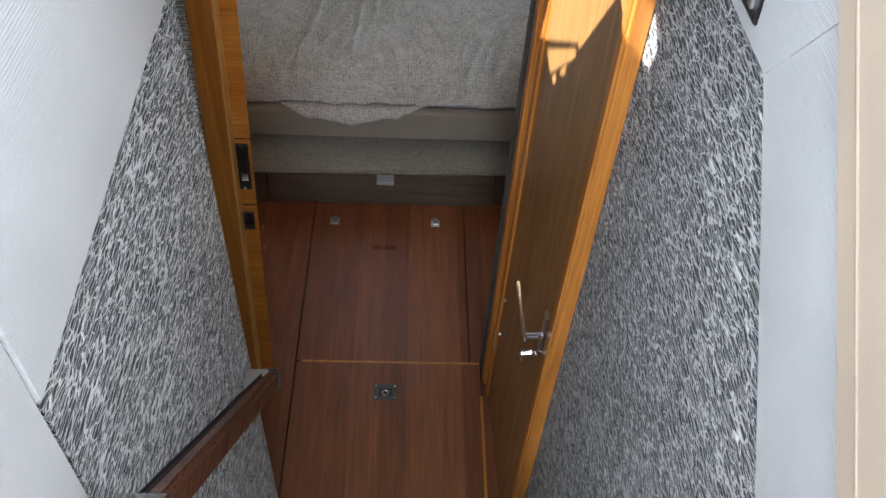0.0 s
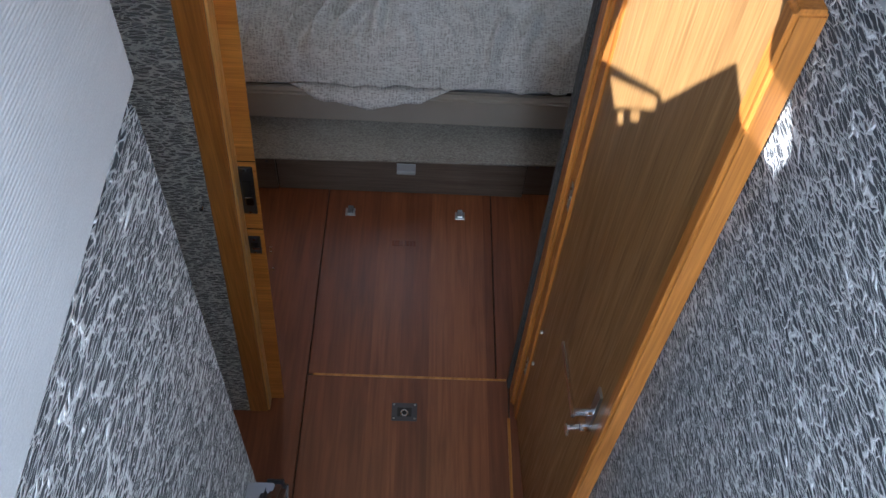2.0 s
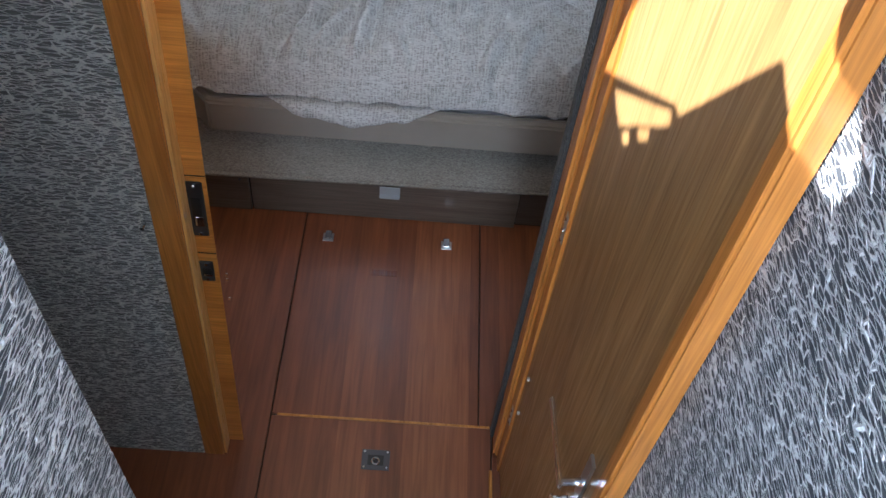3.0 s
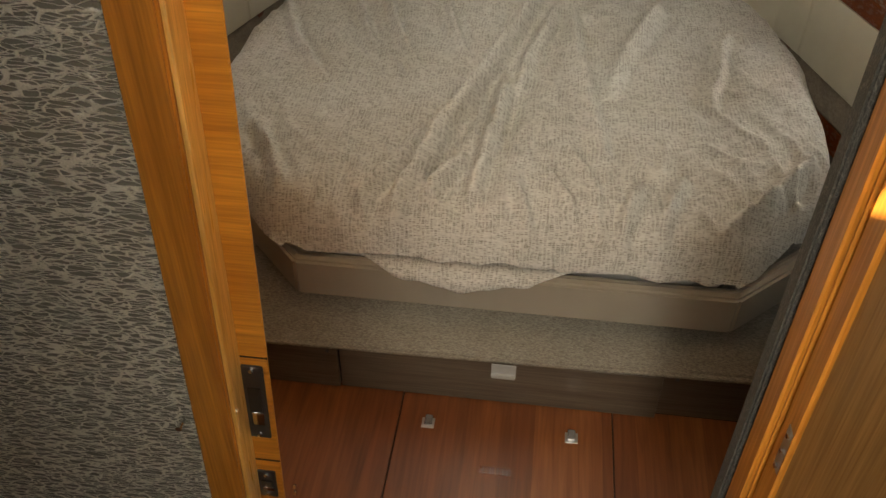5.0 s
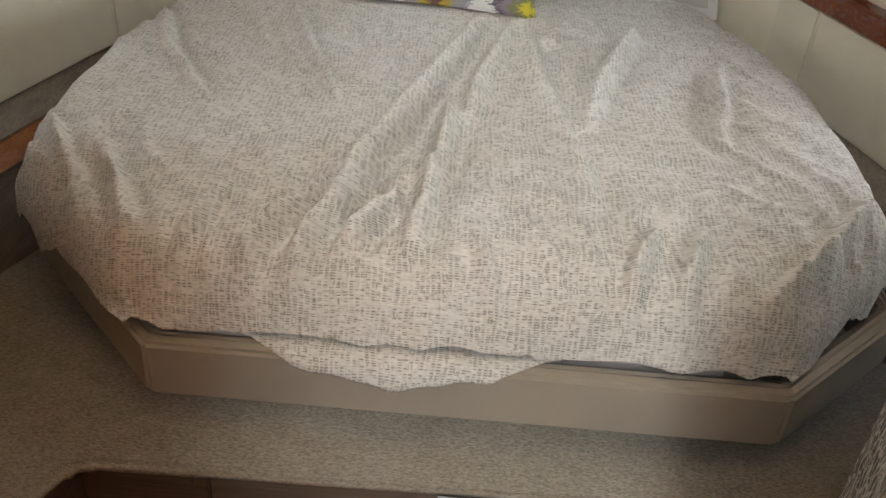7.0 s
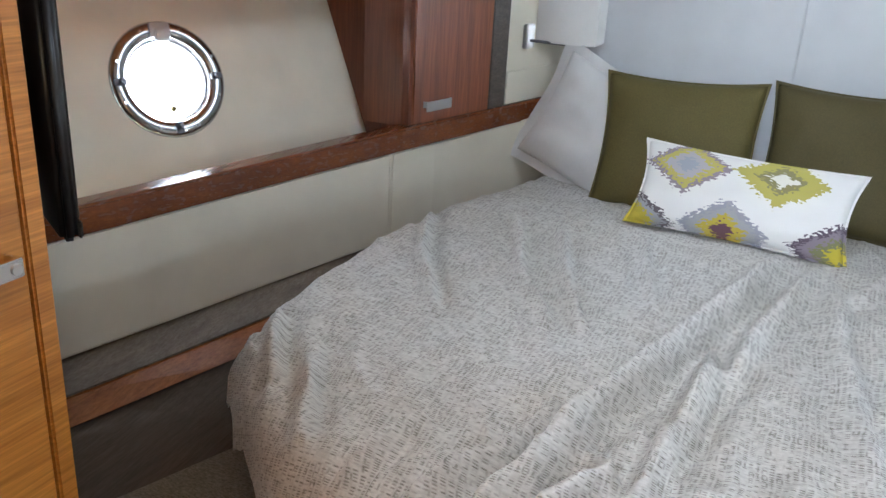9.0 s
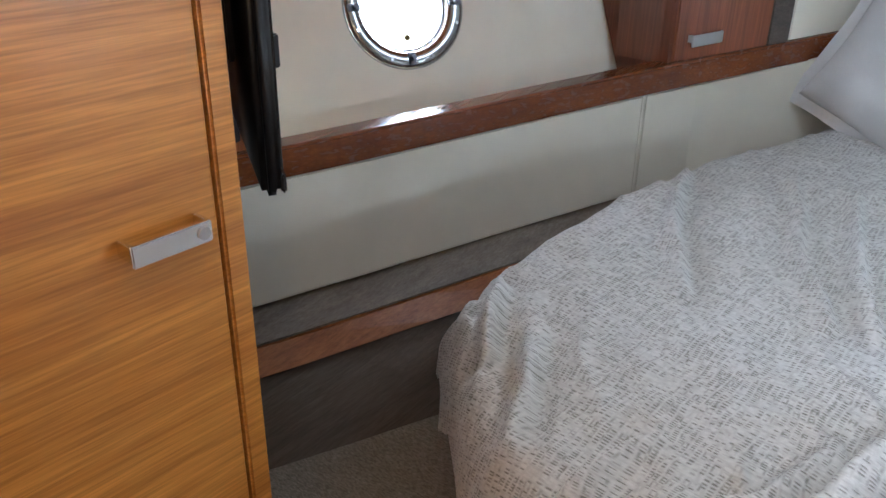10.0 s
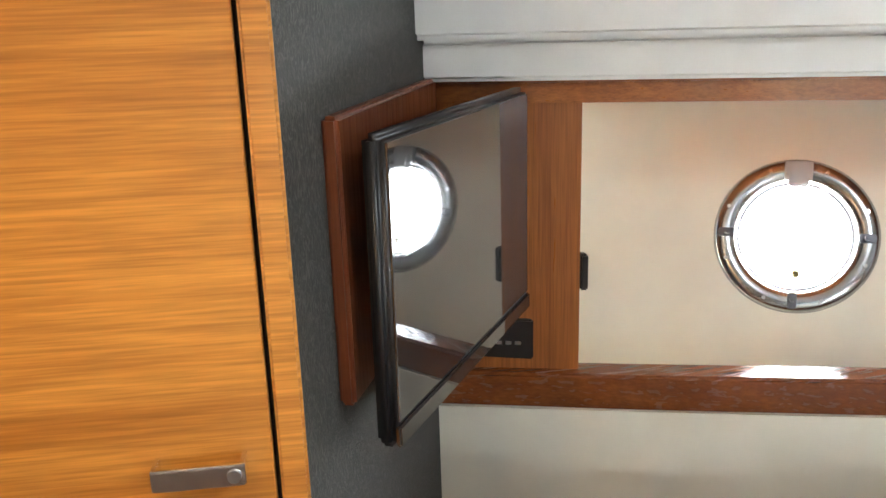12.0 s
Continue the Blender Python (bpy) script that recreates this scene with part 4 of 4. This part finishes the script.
    add("inner_ring", moved(ring(0.096, 0.104, 0.02, 64, 0.002), M @ Matrix.Translation((0, 0, -0.008))), DARKMETAL, port, "", True)
    for k in range(8):
        a = radians(22.5 + 45 * k)
        p = M @ Vector((0.127 * math.cos(a), 0.127 * math.sin(a), 0.004))
        add("bolt", rod(p, p + n * 0.010, 0.0045, 10), CHROME, port)
    hb = box(-0.024, 0.024, 0.100, 0.136, 0.006, 0.016, 0.002)
    add("hinge", moved(merge(hb, box(-0.017, 0.017, 0.088, 0.120, 0.008, 0.024, 0.003)), M), STEEL_CAST, port)
    for a in (180, 0, 270):
        q = M @ Matrix.Rotation(radians(a), 4, "Z")
        dog = add("dog", moved(merge(box(0.106, 0.134, -0.008, 0.008, 0.004, 0.013, 0.002), rod((0.118, 0, 0.01), (0.118, 0, 0.026), 0.005, 10)), q), DARKMETAL, port)
        add("dog_lever", moved(prism([(0.122, -0.005), (0.122, 0.005), (0.082, 0.001), (0.082, -0.001)], 0.016, 0.021), q), BLACK, dog)
    kn = bmesh.new()
    bmesh.ops.create_uvsphere(kn, u_segments=12, v_segments=8, radius=0.008)
    add("pull_knob", moved(kn, M @ Matrix.Translation((0.006, -0.068, -0.022))), mat("brass_knob_" + tag, (0.20, 0.17, 0.06), 0.4, 0.6)[0], port)
    # wood round the recess
    setting("trim_head_" + tag, strip(YA, 4.41, -0.9, 0.0, 1.44, 1.476, 0.003), CHERRY_Y if s > 0 else TEAK_MID_Y, "wooden head trim over the hull panel", "trim")
    if s < 0:
        setting("trim_stile_" + tag, strip(YA, 3.503, -0.075, -0.012, 0.955, 1.476, 0.003), TEAK_MID, "varnished wooden stile beside the porthole panel", "trim")
        cl = thing("panel_catch", (X(line_x(3.54, -0.02)), 3.54, 1.15), "small black catch on the wooden stile", "catch")
        add("body", strip(3.504, 3.517, -0.035, -0.014, 1.115, 1.18, 0.003), BLACK, cl)
        sk = thing("socket_panel", (X(line_x(3.36)), 3.38, 1.03), "black socket panel on the wooden stile", "socket")
        plate = add("plate", plain_strip(3.325, 3.425, -0.020, -0.004, 0.985, 1.06, 0.003), BLACK, sk)
        for k in range(4):
            add("label_bar", strip(3.345 + 0.016 * k, 3.355 + 0.016 * k, -0.004, -0.002, 1.010, 1.016), BRUSHED, plate)
    # end board and forward locker
    setting("recess_end_" + tag, prism([(X(line_x(4.405, -0.004)), 4.405), (X(-2.0), 4.63), (X(-2.0), 4.66), (X(line_x(4.43, -0.004)), 4.432)], 0.62, 1.476), CHERRY_Z, "dark cherry end board of the side locker", "panel")
    # hidden filler against outside light leaking in; cream keeps its bounce pale
    setting("side_filler_" + tag, prism([(X(line_x(YA, -0.04)), YA), (X(line_x(5.15, -0.04)), 5.15), (X(-1.4), 5.15), (X(-2.05), 3.2)], 0.62, 0.64), CREAM, "unseen cream filler behind the side rail, closing a light leak", "shelf")
    cab = thing("side_locker", (X(line_x(4.6)), 4.6, 0.988), "dark cherry side locker with a small steel pull above the rail", "cabinet", "side lockers")
    add("body", strip(4.41, 4.83, -0.16, -0.022, 0.99, 1.53), CHERRY_Z, cab)
    dr = add("door", strip(4.418, 4.742, -0.022, 0.0, 0.995, 1.52, 0.003), LOCKER, cab)
    add("edge_strip", strip(4.748, 4.825, -0.022, -0.003, 0.99, 1.53, 0.002), ASH_Y_SHADED, cab, "grey-brown veneer strip")
    hz = 1.012
    add("handle", merge(strip(4.45, 4.55, 0.016, 0.021, hz - 0.014, hz + 0.016, 0.002), merge(strip(4.45, 4.456, 0.0, 0.018, hz - 0.002, hz + 0.016), strip(4.544, 4.55, 0.0, 0.018, hz - 0.002, hz + 0.016))), BRUSHED, cab, "small brushed steel pull")
    # cream lining forward
    setting("forward_lining_" + tag, strip(4.83, 5.15, -0.04, -0.012, 1.075, 1.56, 0.006, 3), CREAM, "cream vinyl lining beside the headboard", "wall panel")
    setting("forward_lining_low_" + tag, strip(4.83, 5.15, -0.04, -0.006, 0.955, 1.072, 0.006, 3), CREAM, "cream vinyl strip beside the headboard", "wall panel")
    # stepped headliner cove
    setting("cove_low_" + tag, strip(YA + (0.03 if s < 0 else 0), YF, -0.95, 0.03, 1.478, 1.545, 0.008, 3), PAINT, "white padded cove under the headliner", "ceiling trim")
    setting("cove_high_" + tag, strip(YA - (0.02 if s < 0 else 0), YF, -0.95, 0.075, 1.546, 1.70, 0.010, 3), PAINT, "white padded cove under the headliner", "ceiling trim")
    setting("cove_top_" + tag, strip(YA, YF, -0.95, 0.045, 1.70, 2.25), PAINT, "white upper side lining", "ceiling trim")
    # reading lamp in the corner
    lx, ly = X(line_x(4.99, 0.085)), 5.03
    sc = thing("wall_lamp", (lx, ly, 1.2), "white box-shaped reading lamp on a steel bracket by the headboard", "lamp", "reading lamps")
    K = 14
    top = []
    for k in range(K + 1):
        t_ = -1 + 2 * k / K
        px, py = lx + 0.105 * t_, ly - 0.085 * (1 - 0.25 * t_ * t_) + 0.01
        top.append((px, py))
    outl = top + [(lx + 0.105, ly + 0.06), (lx - 0.105, ly + 0.06)]
    add("shade", prism(outl, 1.205, 1.455, 0.004), SHADE, sc)
    add("bracket", strip(4.905, 4.945, -0.012, 0.004, 1.185, 1.265, 0.003), BRUSHED, sc, "brushed steel switch plate")
    add("arm", rod((X(line_x(4.925, 0.0)), 4.925, 1.212), (lx, ly - 0.03, 1.20), 0.005, 10), DARKMETAL, sc)
    # hull behind everything
    setting("hull_" + tag, plain_strip(3.0, 5.25, -0.14, -0.09, 0.0, 0.62), DECK, "white hull side behind the joinery", "wall")
    for ob in set(bpy.data.objects) - before:
        if ob.name.startswith(("window_", "hull_panel")) or (ob.parent and ob.parent.name.startswith("window_")):
            continue
        if ob.type == "MESH":
            bmo = bmesh.new()
            bmo.from_mesh(ob.data)
            if max(v.co.y for v in bmo.verts) - min(v.co.y for v in bmo.verts) > 0.4:
                bmesh.ops.subdivide_edges(bmo, edges=[e for e in bmo.edges if abs(e.verts[0].co.y - e.verts[1].co.y) > 0.35], cuts=4)
            for v in bmo.verts:
                v.co = outboard(v.co, s)
            bmo.to_mesh(ob.data)
            bmo.free()


# the grey-brown veneer, lightened for light falling on the sloping strip
ASH_SHELF_LIT = wood("grey_shelf_veneer_lit", (0.13, 0.105, 0.080), (0.23, 0.19, 0.15), "y", 0.45, 1.4, 0.05)
LOCKER = wood("locker_door_cherry", (0.19, 0.050, 0.014), (0.32, 0.092, 0.026), "z", 0.35)
RAILWOOD = wood("glossy_rail_wood", (0.13, 0.034, 0.010), (0.27, 0.082, 0.022), "y", 0.2, 0.7, 0.7)
TEAK_DARK = wood("batten_wood", (0.24, 0.075, 0.018), (0.42, 0.15, 0.034), "y", 0.5, 1.0, 0.05)
TEAK_MID = wood("stile_wood", (0.26, 0.075, 0.016), (0.42, 0.14, 0.030), "z", 0.32)
TEAK_MID_Y = wood("head_trim_wood", (0.26, 0.075, 0.016), (0.42, 0.14, 0.030), "y", 0.32)
hull_side(-1, "left")
hull_side(1, "right")

# ---- headboard wall ----
for x0, x1 in ((-0.83, 0.0145), (0.0155, 0.86)):
    setting("headboard", box(x0, x1, 5.15, 5.20, 0.55, 1.53, 0.004, 3), WHITE_PAD, "white padded headboard panel with a centre seam", "headboard")
setting("headboard_cap", box(-0.9, 0.93, 5.02, 5.25, 1.53, 1.60, 0.01, 3), PAINT, "white padded overhang above the headboard", "ceiling trim")
setting("wall_fore", box(-2.1, 2.1, 5.22, 5.32, 0, 2.4), PAINT, "white fore bulkhead behind the headboard", "wall")

# ---- wardrobe on the left ----
WX = -0.945
wd = thing("wardrobe", (WX, 2.7, 0.232), "tall orange teak wardrobe with a steel pull handle", "wardrobe")
add("door", box(WX - 0.02, WX, 2.24, 3.024, 0.25, 2.10, 0.002, 1), TEAK_Y, wd)
add("stile", box(WX - 0.03, WX + 0.001, 3.031, 3.068, 0.235, 2.15, 0.004, 3), TEAK_Y, wd)
add("carcass", prism([(-1.30, 2.22), (WX - 0.022, 2.22), (WX - 0.022, 3.035), (-1.30, 3.12)], 0.235, 2.15), GAP, wd, "dark carcass")
wh = add("handle", merge(box(WX + 0.030, WX + 0.037, 2.876, 2.992, 1.032, 1.062, 0.002), merge(box(WX, WX + 0.034, 2.876, 2.882, 1.038, 1.062, 0.001), box(WX, WX + 0.034, 2.986, 2.992, 1.038, 1.062, 0.001))), mat("satin_chrome", (0.86, 0.86, 0.87), 0.17, 1.0)[0], wd, "flat chrome pull handle")
add("push_button", rod((WX + 0.036, 2.978, 1.047), (WX + 0.040, 2.978, 1.047), 0.009, 24), BRUSHED, wh)
F0, F1 = Vector((WX - 0.004, 3.066, 0)), Vector((-1.78, 3.370, 0))
fd = (F1 - F0).normalized()
fn = Vector((fd.y, -fd.x, 0))
if fn.y < 0:
    fn = -fn


def on_felt(u, off, z):
    p = F0 + fd * u + fn * off
    return Vector((p.x, p.y, z))


def felt_box(u0, u1, o0, o1, z0, z1, bev=0.0, seg=2):
    bm = box(u0, u1, o0, o1, z0, z1, bev, seg)
    return moved(bm, Matrix(((fd.x, fn.x, 0, F0.x), (fd.y, fn.y, 0, F0.y), (0, 0, 1, 0), (0, 0, 0, 1))))


FL = (F1 - F0).length
setting("wall_wardrobe_side", felt_box(0, FL, -0.03, 0, 0.232, 2.2), FELT, "dark grey felt side panel of the wardrobe", "wall panel")
# television on its swivel
tvb = thing("mounting_board", on_felt(0.2, 0, 1.2), "dark cherry mounting board on the grey felt panel", "board")
add("board", felt_box(0.13, 0.70, 0.001, 0.026, 1.05, 1.47, 0.006, 3), CHERRY_Z, tvb)
tv = thing("television", (-1.1, 3.28, 1.2), "black flat television swung out from the grey side panel", "television")
T0, T1 = Vector((-1.004, 3.190, 0)), Vector((-1.541, 3.502, 0))
td = (T1 - T0).normalized()
tn = Vector((-td.y, td.x, 0))
if tn.x < 0:
    tn = -tn
TL = (T1 - T0).length


def tv_box(u0, u1, o0, o1, z0, z1, bev=0.0, seg=2):
    bm = box(u0, u1, o0, o1, z0, z1, bev, seg)
    return moved(bm, Matrix(((td.x, tn.x, 0, T0.x), (td.y, tn.y, 0, T0.y), (0, 0, 1, 0), (0, 0, 0, 1))))


add("housing", tv_box(0, TL, -0.036, -0.004, 1.005, 1.452, 0.010, 4), BLACK, tv, "", True)
add("screen", tv_box(0.012, TL - 0.012, -0.006, 0.0, 1.045, 1.440, 0.001, 1), SCREEN, tv, "glossy dark screen")
add("lower_bezel", tv_box(0.006, TL - 0.006, -0.006, 0.003, 1.008, 1.040, 0.003, 2), SCREEN, tv)
add("swivel_arm", merge(rod(on_felt(0.34, 0.026, 1.22), T0 + td * 0.30 - tn * 0.03 + Vector((0, 0, 1.22)), 0.012), tv_box(0.24, 0.36, -0.05, -0.034, 1.16, 1.28, 0.004)), BLACK, tv)

# ---- far side of the doorway ----
setting("wall_head_side", prism([(0.502, 2.201), (0.835, 3.0), (0.90, 3.06), (1.5, 3.05), (1.5, 2.19)], 0, 2.2, 0.004), ZIGZAG, "grey felt side of the shower compartment", "wall")
setting("wall_cabin_left", box(-2.2, -2.1, 2.19, 5.3, 0.8, 2.3), PAINT, "white side wall behind the wardrobe", "wall")
setting("door_lining", box(-0.945, -0.336, 2.192, 2.21, 0, 2.2), TEAK_Y, "teak lining beside the doorway inside the cabin", "wall")

# ---- ceiling of the cabin, with its hatch ----
bm = bmesh.new()
HX0, HX1, HY0, HY1, CZ = -0.25, 0.28, 3.78, 4.32, 2.18
for x0, x1, y0, y1 in ((-2.1, HX0, 2.19, 5.3), (HX1, 2.1, 2.19, 5.3), (HX0, HX1, 2.19, HY0), (HX0, HX1, HY1, 5.3)):
    box(x0, x1, y0, y1, CZ, CZ + 0.08, 0, 2, bm)
setting("ceiling", bm, PAINT, "white cabin headliner with an open square hatch", "ceiling")
# unseen cover, added so no direct sun falls onto the berth
setting("hatch_sun_stop", box(HX0 - 0.02, HX1 + 0.02, HY0 - 0.02, HY1 + 0.02, CZ + 0.085, CZ + 0.10), PAINT, "unseen board over the hatch opening, added to block the sun", "blind")
setting("hatch_frame", box(HX0 - 0.03, HX0, HY0, HY1, CZ - 0.01, CZ + 0.10), PAINT, "white frame of the deck hatch", "trim")
for lx, ly in ((-0.25, 2.62), (0.3, 2.62)):
    dl = thing("downlight", (lx, ly, CZ), "small round warm ceiling downlight with a steel rim", "lamp", "ceiling downlights")
    add("rim", moved(ring(0.03, 0.042, 0.004, 28, 0.002), Matrix.Translation((lx, ly, CZ)) @ pose(0, 0, 0, 180)), CHROME, dl)

# ---- unseen saloon shell round the companionway ----
setting("saloon_wall_left", box(-2.0, -1.9, -3.1, 2.2, 1.0, 2.5), DECK, "white saloon side", "wall")
setting("saloon_wall_right", box(1.9, 2.0, -3.1, 2.2, 1.0, 2.5), DECK, "white saloon side", "wall")
setting("saloon_wall_back", box(-2.0, 2.0, -3.1, -3.0, 1.0, 2.2), DECK, "white saloon after end", "wall")
setting("saloon_counter_left", box(-1.9, LW - 0.1, -2.6, 0.9, 2.45, 2.5, 0.01), DECK, "white saloon counter beside the steps", "counter")
setting("saloon_counter_right", box(RW + 0.02, 1.9, -2.6, 2.2, 2.58, 2.62, 0.01), DECK, "white saloon counter beside the steps", "counter")
# added roof, its fore edge set to keep sun off the starboard wall
setting("roof_sun_block", box(-2.0, 2.0, -3.1, 1.0, 3.25, 3.32, 0.01), PAINT, "unseen saloon roof, carried forward to block the sun", "ceiling")

# unseen sheet over the foot of the steps, cut to shape the sunlight
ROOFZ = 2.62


# cut-outs traced back along the sun from the lit patches on door and wall
sun_cuts = [[(0.05, 1.767), (-0.716, 1.765), (-0.453, 1.497), (-0.45, 1.473), (-0.174, 1.366), (-0.192, 1.318), (-0.212, 1.25), (-0.200, 1.182), (-0.166, 1.180), (-0.090, 1.312), (-0.05, 1.345), (0.05, 1.42)],
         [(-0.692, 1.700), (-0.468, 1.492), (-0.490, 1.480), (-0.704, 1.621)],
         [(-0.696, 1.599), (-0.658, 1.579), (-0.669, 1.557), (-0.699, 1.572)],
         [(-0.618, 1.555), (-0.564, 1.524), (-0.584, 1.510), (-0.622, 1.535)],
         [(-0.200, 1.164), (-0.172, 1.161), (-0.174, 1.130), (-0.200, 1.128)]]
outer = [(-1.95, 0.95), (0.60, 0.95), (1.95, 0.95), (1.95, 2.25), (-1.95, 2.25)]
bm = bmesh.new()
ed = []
for lp in [outer] + sun_cuts:
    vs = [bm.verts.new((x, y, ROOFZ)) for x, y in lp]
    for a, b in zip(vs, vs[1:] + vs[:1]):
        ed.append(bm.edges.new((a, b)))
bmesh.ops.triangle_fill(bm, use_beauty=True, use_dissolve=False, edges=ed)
setting("sun_patch_mask", bm, DECK, "unseen white sheet whose cut-outs shape the sun patches on door and wall", "ceiling")

# ---- outside ----
setting("ground", box(-120, 120, -120, 120, -0.9, -0.8), GRASS, "green shore and water round the boat", "ground")
